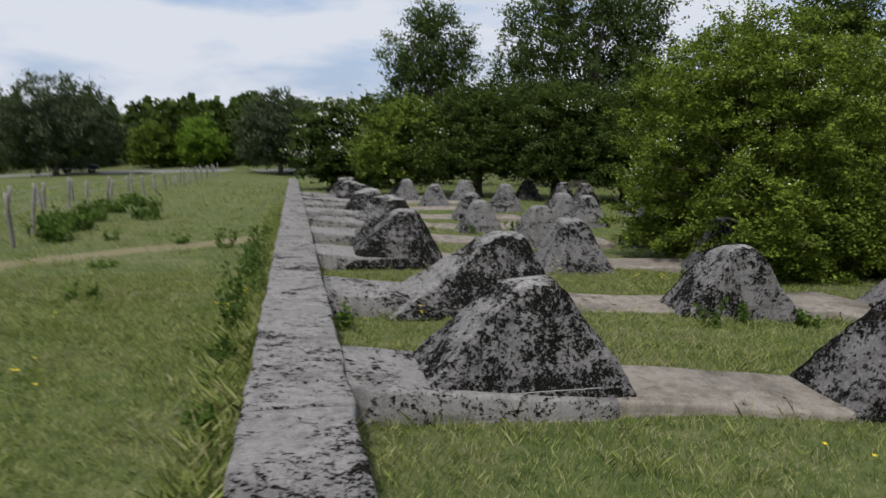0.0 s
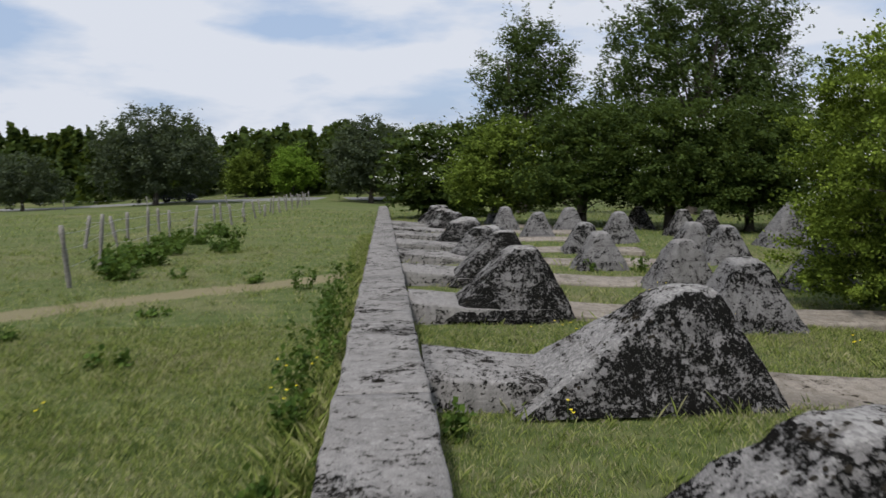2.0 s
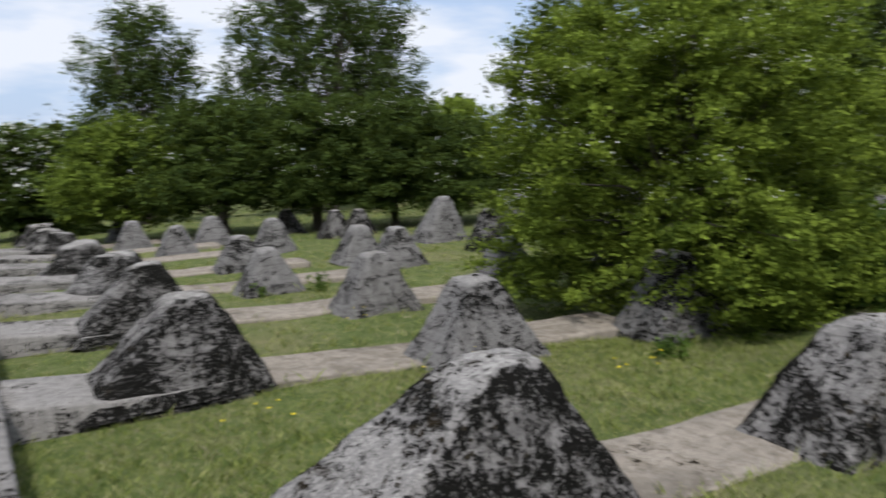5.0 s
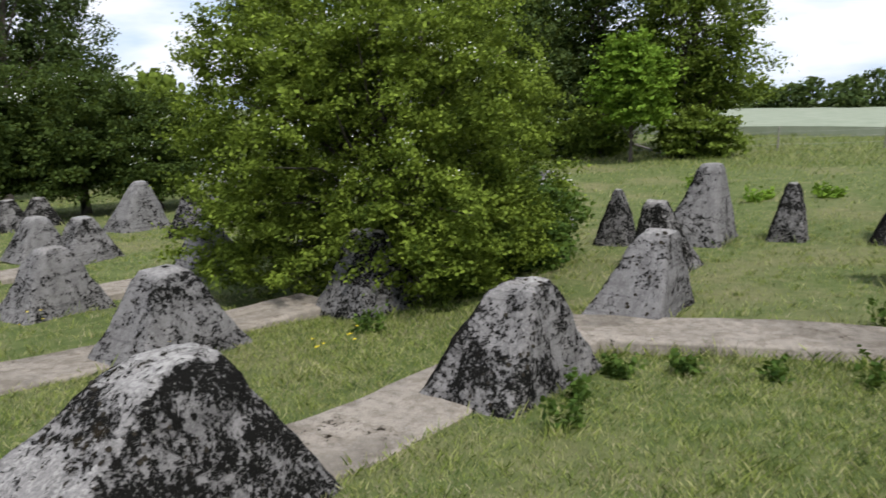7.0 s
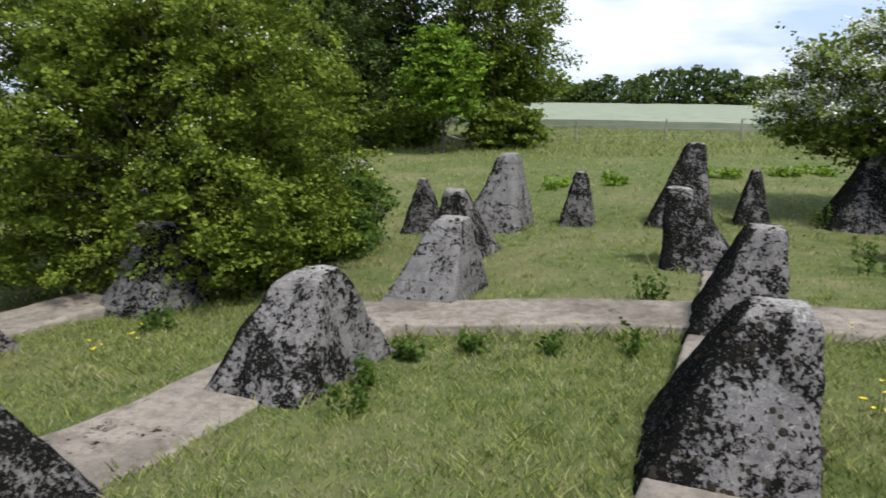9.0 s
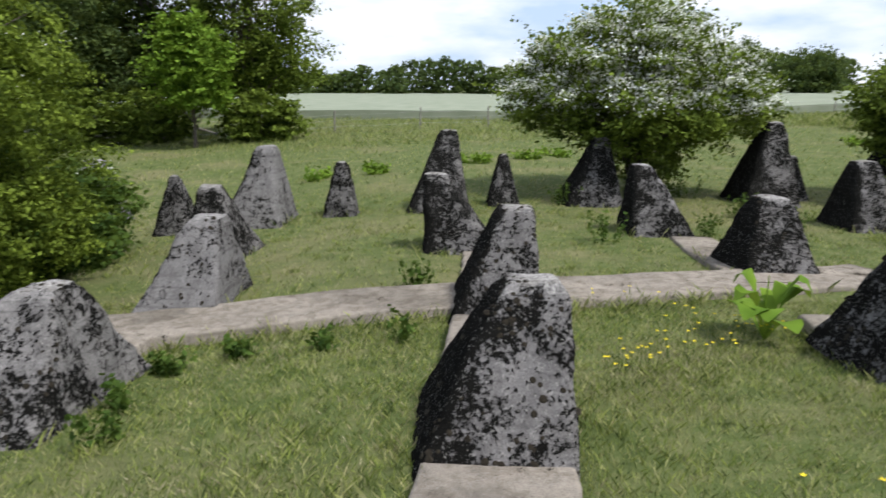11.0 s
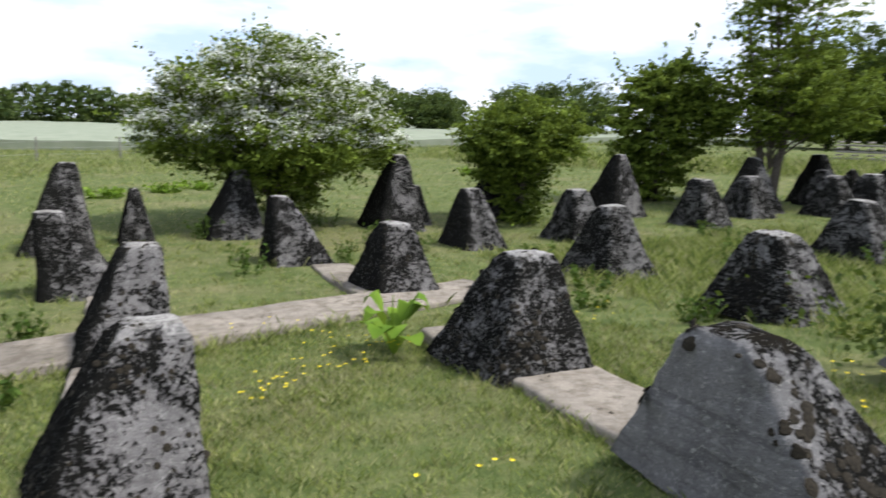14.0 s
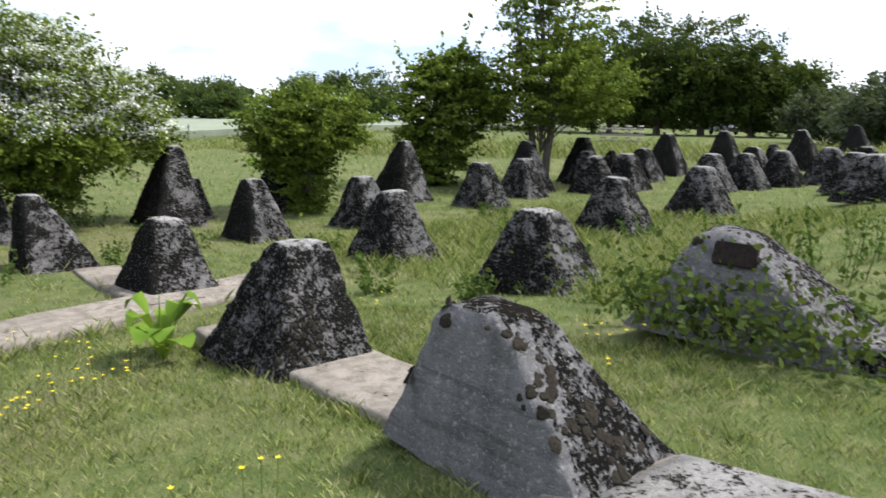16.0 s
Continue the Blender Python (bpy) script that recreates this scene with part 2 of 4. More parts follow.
M_MOSS = plain_mat("moss", (0.006, 0.005, 0.004), (0.034, 0.028, 0.019), 60, 1.0, 0.012)
# near-black that stands for the shade inside a notch
M_NOTCH_SHADE = plain_mat("notch_shade", (0.006, 0.005, 0.005), (0.03, 0.02, 0.015), 25, 0.9, 0.006)
M_YELLOW = plain_mat("yellow_petals", (0.72, 0.56, 0.01), (0.85, 0.70, 0.03), 30, 0.6)
M_BARK = plain_mat("bark", (0.05, 0.042, 0.034), (0.14, 0.12, 0.10), 14, 1.0, 0.03)
M_POST = plain_mat("weathered_wood", (0.13, 0.122, 0.11), (0.29, 0.275, 0.25), 18, 1.0, 0.01)
M_WIRE = plain_mat("wire", (0.25, 0.25, 0.25), (0.4, 0.4, 0.4), 20, 0.5)
M_ASPHALT = plain_mat("asphalt", (0.14, 0.14, 0.14), (0.22, 0.22, 0.215), 3, 0.95)


# ---- mesh helpers ----
rng = np.random.default_rng(7)


def mesh_from(name, verts, faces, mat, smooth=False):
    me = bpy.data.meshes.new(name)
    verts = np.asarray(verts, dtype=np.float32)
    faces = np.asarray(faces, dtype=np.int32)
    n, s = faces.shape
    me.vertices.add(len(verts))
    me.vertices.foreach_set("co", verts.ravel())
    me.loops.add(n * s)
    me.loops.foreach_set("vertex_index", faces.ravel())
    me.polygons.add(n)
    me.polygons.foreach_set("loop_start", np.arange(0, n * s, s, dtype=np.int32))
    me.polygons.foreach_set("loop_total", np.full(n, s, dtype=np.int32))
    if smooth:
        me.polygons.foreach_set("use_smooth", np.ones(n, dtype=bool))
    me.update(calc_edges=True)
    me.validate()
    if smooth:
        me.set_sharp_from_angle(angle=radians(32))
    me.materials.append(mat)
    return me


def part(name, bm, material, parent, label=""):
    """One mesh object under a thing; bm is a bmesh or a finished mesh."""
    if isinstance(bm, bmesh.types.BMesh):
        me = bpy.data.meshes.new(name)
        bm.to_mesh(me)
        bm.free()
        me.materials.append(material)
    else:
        me = bm
    ob = new(name, me)
    ob.parent = parent
    return tagged(ob, label)


def tube(points, radii, sides=7):
    """Vertices and quads of a tapering tube through the points."""
    vs, fs = [], []
    for i, p in enumerate(points):
        p = Vector(p)
        d = Vector(points[min(i + 1, len(points) - 1)]) - Vector(points[max(i - 1, 0)])
        q = d.to_track_quat("Z", "Y") if d.length > 1e-6 else Vector((0, 0, 1)).to_track_quat("Z", "Y")
        for j in range(sides):
            a = 2 * math.pi * j / sides
            vs.append(p + q @ Vector((math.cos(a) * radii[i], math.sin(a) * radii[i], 0)))
    for i in range(len(points) - 1):
        for j in range(sides):
            a, b = i * sides + j, i * sides + (j + 1) % sides
            fs.append((a, b, b + sides, a + sides))
    return vs, fs


def join_tubes(tubes):
    vs, fs = [], []
    for v, f in tubes:
        o = len(vs)
        vs += [tuple(p) for p in v]
        fs += [tuple(i + o for i in q) for q in f]
    return vs, fs


def leaf_quads(centres, size, up=0.7, stretch=1.5):
    """Vertices and quads of one small four-cornered leaf at each centre; up: how far leaves lie flat to catch the light."""
    n = len(centres)
    nrm = rng.normal(size=(n, 3)) * 0.6 + np.array([0, 0, up])
    nrm /= np.linalg.norm(nrm, axis=1, keepdims=True)
    u = rng.normal(size=(n, 3))
    u -= (u * nrm).sum(1, keepdims=True) * nrm
    u /= np.linalg.norm(u, axis=1, keepdims=True)
    w = np.cross(nrm, u)
    s = (size * rng.uniform(0.6, 1.3, n))[:, None]
    a, b = u * s * stretch * 0.5, w * s * 0.5
    v = np.stack([centres - a, centres + b - a * 0.1, centres + a, centres - b - a * 0.1], 1).reshape(-1, 3)
    return v, np.arange(4 * n).reshape(-1, 4)


# ---- the lie of the land ----
def fall(x):
    """Height of the foundation where the long beam starts: falls to the east, runs level, then rises to the field."""
    return float(np.interp(x, (-400, 0, 2, 4.5, 6, 8, 9.5, 11, 13, 16, 35, 57, 150, 900), (0, 0, -0.31, -0.62, -0.72, -0.90, -0.97, -1.07, -1.14, -1.20, -1.05, -0.85, -0.1, 1)))


def rise(x, y):
    """The long beam runs downhill to the north; the rear rows lie level at first. South of the rows the ground climbs a little."""
    east = min(max(x / 9, 0), 1)
    beam = -0.068 * y if y > -40 else 2.72
    rear = -0.058 * max(y - 6.5, 0) if y < 90 else -4.84
    if y > 90:
        beam = -6.12
    if x > 22:
        rear *= max(0.0, 1 - (x - 22) / 30)
    south = 0.9 * min(max((-y - 4) / 28, 0), 1)
    return beam * (1 - east) + (rear + south) * east


def deck(x, y):
    return fall(x) + rise(x, y)


def swell(x, y):
    return 0.05 * noise.noise((x * 0.35, y * 0.35, 3.1)) + 0.02 * noise.noise((x * 1.3, y * 1.3, 8.0))


def ground(x, y):
    if x < 0:
        west = -0.40 + min(max((-x - 20) / 60, 0), 1) * -0.4
        west += 0.5 * min(max((y - 32) / 55, 0), 1) * min(-x / 6, 1) + 0.4 * min(max((y - 40) / 50, 0), 1) * min(max((-x - 8) / 16, 0), 1)
        west -= 1.3 * min(max((y - 30) / 60, 0), 1) * min(max((-x - 4) / 36, 0), 1)
        return west + rise(x, y) + swell(x, y)
    dip = float(np.interp(x, (0.3, 1.6, 3.2, 5.5, 7.2, 8.8, 11, 16), (0.33, 0.24, 0.09, 0.07, 0.17, 0.09, 0.06, 0.05)))
    return deck(x, y) - dip + swell(x, y) * 0.7


def axis(stops):
    out = [stops[0][0]]
    for (a, step), (b, _) in zip(stops, stops[1:]):
        n = max(1, round((b - a) / step))
        out += [a + (b - a) * i / n for i in range(1, n + 1)]
    return out


XS = axis([(-900, 150), (-150, 15), (-60, 3), (-12, 0.6), (-0.6, 0.3), (0.0, 0.3), (16, 0.8), (36, 3), (120, 20), (900, 0)])
YS = axis([(-900, 150), (-150, 12), (-60, 3), (-12, 0.6), (20, 1.0), (45, 4), (120, 20), (900, 0)])
gv = [(x, y, ground(x, y)) for y in YS for x in XS]
nx = len(XS)
gf = [(j * nx + i, j * nx + i + 1, (j + 1) * nx + i + 1, (j + 1) * nx + i) for j in range(len(YS) - 1) for i in range(nx - 1)]
land = new("ground", mesh_from("ground", gv, gf, M_MEADOW, True))
tagged(land, "rough grazed meadow of short green and straw-coloured grass", "ground", kind="structure")

# ---- foundation beams ----
ROWS_Y = [-26.0, -22.4, -18.8, -15.2, -11.6, -8.0, -4.4, -0.85, 2.3, 5.64, 9.36, 13.2, 17.0, 20.6, 24.0, 28.0, 31.7, 35.4]


def strip(name, line, width, thick, mat, label, seed=0, joints=()):
    """A concrete beam whose top follows the land along the line of (x, y), with slightly chipped edges."""
    pts = []
    for (ax, ay), (bx, by) in zip(line, line[1:]):
        n = max(1, round(math.hypot(bx - ax, by - ay) / 0.16))
        pts += [(ax + (bx - ax) * i / n, ay + (by - ay) * i / n) for i in range(n)]
    pts.append(line[-1])
    if joints:
        pts = [p for p in pts if min(abs(p[1] - j) for j in joints) > 0.05] + [(line[0][0], j + d) for j in joints for d in (-0.018, -0.008, 0.008, 0.018)]
        pts.sort(key=lambda p: p[1])
    across = (-0.5, -0.49, -0.46, -0.3, -0.1, 0.1, 0.3, 0.46, 0.49, 0.5)
    vs, fs = [], []
    m = len(across) + 2
    for i, (x, y) in enumerate(pts):
        a, b = pts[max(i - 1, 0)], pts[min(i + 1, len(pts) - 1)]
        d = Vector((b[0] - a[0], b[1] - a[1], 0)).normalized()
        side = Vector((d.y, -d.x, 0))
        for j in range(m):
            c = across[min(max(j - 1, 0), len(across) - 1)]
            jog = 0.028 * noise.noise((x * 2.1 + seed, y * 2.1, c * 3)) + 0.012 * noise.noise((x * 7 + seed, y * 7, c))
            px, py = x + side.x * (c * width + (jog if abs(c) > 0.4 else 0)), y + side.y * (c * width + (jog if abs(c) > 0.4 else 0))
            z = deck(x, y) + 0.012 * noise.noise((px * 1.7, py * 1.7, seed))
            if joints and min(abs(y - q) for q in joints) < 0.01:
                z -= 0.03
            if j in (0, m - 1):
                z -= thick
            elif abs(c) == 0.5:
                z -= 0.035 + 0.02 * noise.noise((px * 5, py * 5, seed))
            elif abs(c) == 0.49:
                z -= 0.012
            vs.append((px, py, z))
    for i in range(len(pts) - 1):
        for j in range(m - 1):
            fs.append((i * m + j, i * m + j + 1, (i + 1) * m + j + 1, (i + 1) * m + j))
    for i in (0, len(pts) - 1):
        for j in range(1, m // 2 - 1 + 1):
            fs.append((i * m + j - 1, i * m + j, i * m + m - 1 - j, i * m + m - j))
    ob = new(name, mesh_from(name, vs, fs, mat, False))
    return tagged(ob, label, "concrete beam", kind="structure")


MAIN_X = 0.0
strip("foundation_beam", [(MAIN_X, -30), (MAIN_X, 62)], 0.70, 0.75, M_BEAM, "long grey concrete foundation beam with lichen and dark stains", 1, (-6.2, -2.6, 1.0, 4.62, 8.2, 11.8, 15.3, 18.9, 22.6))
SECOND = [(9.75, 0.3), (9.5, 0.9), (9.1, 2.6), (8.67, 4.4), (8.33, 5.85), (8.04, 7.1), (7.64, 8.3), (7.4, 9.7)]
strip("foundation_beam", SECOND, 0.95, 0.5, M_BEAM_PALE, "long pale dusty concrete foundation beam in the grass", 5)
for i, y in enumerate(ROWS_Y):
    strip("cross_beam", [(0.354, y), (2.4, y - 0.05)], 0.98, 0.5, M_BEAM, "short concrete cross beam joined to the long beam", i * 3 + 2)
    if y < 0:
        continue
    strip("cross_beam", [(2.4, y - 0.05), (4.2, y - 0.28), (7.5, y - 0.4)], 0.88, 0.4, M_BEAM_PALE, "pale concrete cross beam flush with the grass", i * 3 + 3)
    if y > 8:
        continue
    strip("cross_beam", [(9.0, y - 0.4), (11.2, y - 0.4), (12.6, y - 0.5)], 0.72, 0.3, M_BEAM_PALE, "pale concrete cross beam half hidden by grass", i * 3 + 4)


# ---- dragon's teeth ----
TEETH = []

def tooth(x, y, h, lx=1.5, wy=1.0, tx=0.36, ty=0.36, ox=0.0, oy=0.0, turn=0.0, mat=None, label="", fine=1.0, ruin=0.0):
    """A four-sided blunt concrete pyramid; ox, oy shift its top, lx runs east to west."""
    seed = x * 3.7 + y * 1.3
    per, rings = int(12 * fine), int(13 * fine)
    outline = []
    for sx, sy, ex, ey in ((-1, -1, 1, -1), (1, -1, 1, 1), (1, 1, -1, 1), (-1, 1, -1, -1)):
        outline += [(sx + (ex - sx) * i / per, sy + (ey - sy) * i / per) for i in range(per)]
    vs, fs = [], []
    n = len(outline)
    for r in range(rings + 4):
        if r <= rings:
            s = r / rings
            shrink, lift = 1.0, s * h - (1 - s) * 0.12
        else:
            s, q = 1.0, (r - rings) / 3
            shrink, lift = 1 - q * 0.97, h + 0.03 * math.sin(q * 1.57)
        ax, ay = (lx + (tx - lx) * s) / 2 * shrink, (wy + (ty - wy) * s) / 2 * shrink
        worn, bend = (0.03 + 0.04 * s, 0.86) if fine > 1.4 else (0.055 + 0.06 * s, 0.75)
        for u, v in outline:
            if abs(u) > bend and abs(v) > bend:      # rounded arris
                k = 1 - worn * (min(abs(u), abs(v)) - bend) / (1 - bend)
            else:
                k = 1.0
            px, py = u * ax * k + ox * s, v * ay * k + oy * s
            if s > 0.93 and r <= rings:
                px, py = ox * s + (px - ox * s) * (1 - (s - 0.93) * 2.0), oy * s + (py - oy * s) * (1 - (s - 0.93) * 2.0)
            d = 0.035 * noise.noise((px * 1.6 + seed, py * 1.6, lift * 1.6)) + 0.02 * noise.noise((px * 4 + seed, py * 4, lift * 4)) + 0.012 * noise.noise((px * 11 + seed, py * 11, lift * 11))
            if ruin:
                d += ruin * noise.noise((px * 2.3 + seed, py * 2.3, lift * 2.3))
            px, py = px + d * (1 if u > 0 else -1) * abs(u), py + d * (1 if v > 0 else -1) * abs(v)
            vs.append((px, py, lift + (d * 0.7 if s > 0.8 else 0)))
    for r in range(rings + 3):
        for j in range(n):
            a, b = r * n + j, r * n + (j + 1) % n
            fs.append((a, b, b + n, a + n))
    root = new("concrete_tooth")
    root.matrix_world = pose(x, y, deck(x, y), 0, 0, turn)
    tagged(root, label or "grey concrete pyramid tooth patched with black and white lichen", "tank obstacle", "rows of concrete teeth")
    TEETH.append((x, y, lx / 2, wy / 2))
    part("body", mesh_from("body", vs, fs, mat or M_TOOTH, True), None, root)
    if fine >= 1.3 and x < 3 and 1.7 < lx < 2.0:      # the low block that the tooth was cast on
        pv, pf = [], []
        edge = [(u, v) for u, v in outline]
        for inset, z in ((0.03, -0.3), (0.03, -0.01), (0.045, 0.012), (0.14, 0.02)):
            for u, v in edge:
                px, py = u * (lx / 2 - 0.14 - inset), v * (wy / 2 + 0.01 - inset)
                d = 0.018 * noise.noise((px * 3 + seed, py * 3, z * 4)) + 0.008 * noise.noise((px * 12 + seed, py * 12, z * 9))
                pv.append((px + d * u, py + d * v, z + d * 0.6))
        for r in range(3):
            for j in range(n):
                q, w2 = r * n + j, r * n + (j + 1) % n
                pf.append((q, w2, w2 + n, q + n))
        part("plinth", mesh_from("plinth", pv, pf, mat or M_TOOTH, True), None, root)
    return root


def moss(root, n, size, low=0.25, above=0.0, mat=None):
    """Low cushions of moss and crust that sit on the weathered upper faces of a tooth."""
    body = next(c for c in root.children if c.name.startswith("body")).data
    picks = [p for p in body.polygons if p.normal.z > low and p.center.z > above]
    if not picks:
        return root
    area = np.array([p.area for p in picks])
    weight = area * np.array([max(0.02, noise.noise(p.center * 2.3 + root.location) + 0.15) for p in picks])
    vs, fs = [], []
    for i in rng.choice(len(picks), n, p=weight / weight.sum()):
        p = picks[i]
        q = p.normal.to_track_quat("Z", "Y")
        c = p.center + q @ Vector((rng.normal() * 0.03, rng.normal() * 0.03, -0.004))
        r, tall, o = size * rng.uniform(0.35, 1.5), size * rng.uniform(0.18, 0.42), len(vs)
        for ring, (w, up) in enumerate(((1.0, 0.0), (0.72, 0.8))):
            for j in range(7):
                a = j * 0.8976 + i
                k = r * w * (1 + 0.35 * noise.noise((i * 1.7, j * 1.3, n)))
                vs.append(tuple(c + q @ Vector((k * math.cos(a), k * math.sin(a), tall * up))))
        vs.append(tuple(c + q @ Vector((0, 0, tall))))
        for j in range(7):
            t = (j + 1) % 7
            fs += [(o + j, o + t, o + 7 + t), (o + j, o + 7 + t, o + 7 + j), (o + 7 + j, o + 7 + t, o + 14)]
    tagged(part("moss", mesh_from("moss", vs, fs, mat or M_MOSS, True), M_MOSS, root, "dark crusty moss cushions"), kind="stuff")
    return root


LOW = "low grey concrete tooth with crusty lichen and a long ramp"
MIDDLE = "mid-height grey concrete tooth with black lichen patches"
TALL = "tall blunt grey concrete tooth in the rear row"
SMALL = "small narrow concrete tooth between tall ones"
DARK = "squat dark concrete tooth with black lichen"
# first row, beside the long beam
moss(tooth(3.12, 2.16, 0.80, 1.70, 0.98, 0.44, 0.36, 0.08, 0.26, 0, M_TOOTH_SMOOTH, LOW, 2), 230, 0.032, 0.3, 0.05)
moss(tooth(1.68, 5.66, 0.76, 1.9, 1.0, 0.42, 0.36, 0.17, 0, 0, M_TOOTH, LOW, 2), 150, 0.015)
moss(tooth(2.22, 9.22, 0.80, 2.3, 1.24, 0.42, 0.36, 0.50, 0, 0, M_TOOTH, LOW, 2), 180, 0.015)
moss(tooth(1.75, 13.15, 0.80, 1.8, 1.0, 0.40, 0.36, 0.25, 0, 0, M_TOOTH, LOW, 1.5), 90, 0.016)
tooth(2.08, 16.74, 0.82, 1.8, 1.0, 0.40, 0.36, 0.25, 0, 0, M_TOOTH, LOW, 1.3)
notched = moss(tooth(3.20, -0.80, 0.76, 2.0, 1.1, 0.45, 0.5, 0.27, 0.1, 0, M_TOOTH_SMOOTH, "large grey concrete tooth with a dark slab for a notch, ivy round it", 1.5), 200, 0.032, 0.3)
# no recess is cut: a near-black slab paints its shade on the face
bm = bmesh.new()
bmesh.ops.create_cube(bm, size=1, matrix=pose(0.10, 0.375, 0.62, 15) @ Matrix.Diagonal((0.36, 0.06, 0.19, 1)))
bmesh.ops.bevel(bm, geom=bm.edges, offset=0.012, segments=2, affect="EDGES")
part("notch_slab", bm, M_NOTCH_SHADE, notched, "near-black slab standing in for a shaded recess near the top")
for x, y, h in ((2.45, 20.99, 0.66), (2.52, 26.00, 0.66), (2.62, 32.42, 0.66), (2.67, 35.61, 0.66), (2.74, 40.46, 0.66)):
    tooth(x, y, h, 1.9, 1.1, 0.7, 0.5, 0.1, 0, 0, M_TOOTH if y > 25 else M_TOOTH_DARK, "broken low concrete tooth with a crumbled top", 1, 0.12)
# second row
moss(tooth(5.06, 5.38, 0.90, 1.6, 0.98, 0.36, 0.40, 0.0, -0.25, 0, M_TOOTH_WORN, MIDDLE, 2), 170, 0.02, 0.2)
moss(tooth(5.65, 8.75, 0.84, 1.75, 1.0, 0.36, 0.40, 0, -0.12, 0, M_TOOTH_HALF, MIDDLE, 2), 90, 0.02, 0.2)
tooth(4.88, 12.45, 0.83, 1.5, 1.0, 0.40, 0.40, 0, 0, 0, M_TOOTH_CLEAN, MIDDLE, 1.5)
tooth(5.52, 16.05, 0.86, 1.4, 1.0, 0.40, 0.40, 0, 0, 0, M_TOOTH_CLEAN, MIDDLE)
moss(tooth(6.10, 2.06, 0.93, 1.5, 1.0, 0.40, 0.42, 0, -0.16, 0, M_TOOTH_DARK, MIDDLE, 2), 200, 0.024, 0.2)
moss(tooth(6.5, -1.75, 0.86, 1.6, 1.05, 0.45, 0.45, 0, 0, 0, M_TOOTH_DARK, DARK, 1.3), 150, 0.024, 0.2)
for x, y, h in ((4.92, 19.19, 0.77), (5.67, 23.18, 0.78), (5.49, 28.52, 0.86), (5.09, 33.10, 0.90), (5.49, 37.65, 0.95)):
    tooth(x, y, h, 1.3, 1.0, 0.36, 0.36, 0, 0, 0, M_TOOTH_CLEAN, MIDDLE)
# third row, on the second long beam
moss(tooth(8.15, 5.25, 0.99, 1.45, 0.95, 0.36, 0.36, 0.0, -0.24, 0, M_TOOTH_WORN, MIDDLE, 1.5), 110, 0.022, 0.2)
moss(tooth(8.65, 8.69, 0.88, 1.5, 0.98, 0.36, 0.36, 0.1, -0.2, 0, M_TOOTH_CLEAN, MIDDLE, 1.5), 60, 0.022, 0.2)
# the darker concrete mix carries the shade under the bush in its colour
tooth(7.72, 12.08, 0.93, 1.35, 1.0, 0.40, 0.40, 0, 0, 0, M_TOOTH_DARK, "dark concrete tooth swallowed by a hawthorn bush", 1.3)
moss(tooth(10.15, 1.60, 0.90, 1.5, 1.05, 0.42, 0.42, 0, 0, 0, M_TOOTH_WORN, MIDDLE, 1.5), 110, 0.022, 0.2)
tooth(10.20, -2.25, 1.06, 1.5, 1.1, 0.42, 0.42, 0, 0, 0, M_TOOTH_DARK, DARK, 1.2)
for x, y, h in ((8.60, 16.61, 0.80), (8.72, 20.85, 0.82), (8.64, 22.70, 0.80), (8.06, 27.38, 0.91), (7.64, 32.38, 0.90)):
    tooth(x, y, h, 1.35, 1.0, 0.38, 0.38, 0, 0, 0, M_TOOTH_CLEAN, MIDDLE)
# fourth row
tooth(11.75, 5.62, 1.08, 1.5, 1.15, 0.32, 0.36, -0.1, 0.38, 0, M_TOOTH_WORN, MIDDLE, 1.3)
tooth(11.75, 9.30, 1.02, 1.5, 0.9, 0.34, 0.34, 0.0, 0.22, 0, M_TOOTH, MIDDLE, 1.3)
tooth(13.40, 2.20, 1.12, 1.5, 1.15, 0.36, 0.36, 0, 0.3, 0, M_TOOTH_WORN, MIDDLE, 1.3)
tooth(14.20, -1.80, 1.14, 1.5, 1.1, 0.38, 0.38, 0, 0.1, 0, M_TOOTH_WORN, MIDDLE, 1.2)
for x, y, h in ((12.67, 22.44, 1.10), (13.02, 31.30, 0.95), (11.65, 30.55, 0.95), (11.38, 34.64, 0.95), (12.13, 17.03, 1.05), (12.27, 13.28, 1.00)):
    tooth(x, y, h, 1.4, 1.0, 0.36, 0.36, 0, 0, 0, M_TOOTH, MIDDLE)
# rear row: tall ones with small ones between
for x, y, h in ((15.70, 13.60, 1.36), (15.10, 9.75, 1.48), (16.10, 6.15, 1.58), (17.20, 2.75, 1.38), (17.30, -1.12, 1.74), (18.40, -4.60, 1.5), (17.40, -8.00, 1.66),
                (13.30, 26.10, 1.44), (15.60, 24.96, 1.44), (16.04, 20.65, 1.45), (16.46, 16.53, 1.45)):
    tooth(x, y, h, 1.85, 1.35, 0.36, 0.36, 0.1, -0.22, 0, M_TOOTH_CLEAN if y > 8 else M_TOOTH_WORN, TALL, 1.2)
for x, y, h in ((14.40, 11.15, 1.05), (15.65, 8.15, 1.04), (16.75, 4.74, 1.04), (17.78, -1.98, 0.92)):
    tooth(x, y, h, 0.85, 0.75, 0.22, 0.22, 0, 0, 0, M_TOOTH_WORN, SMALL, 1.1)

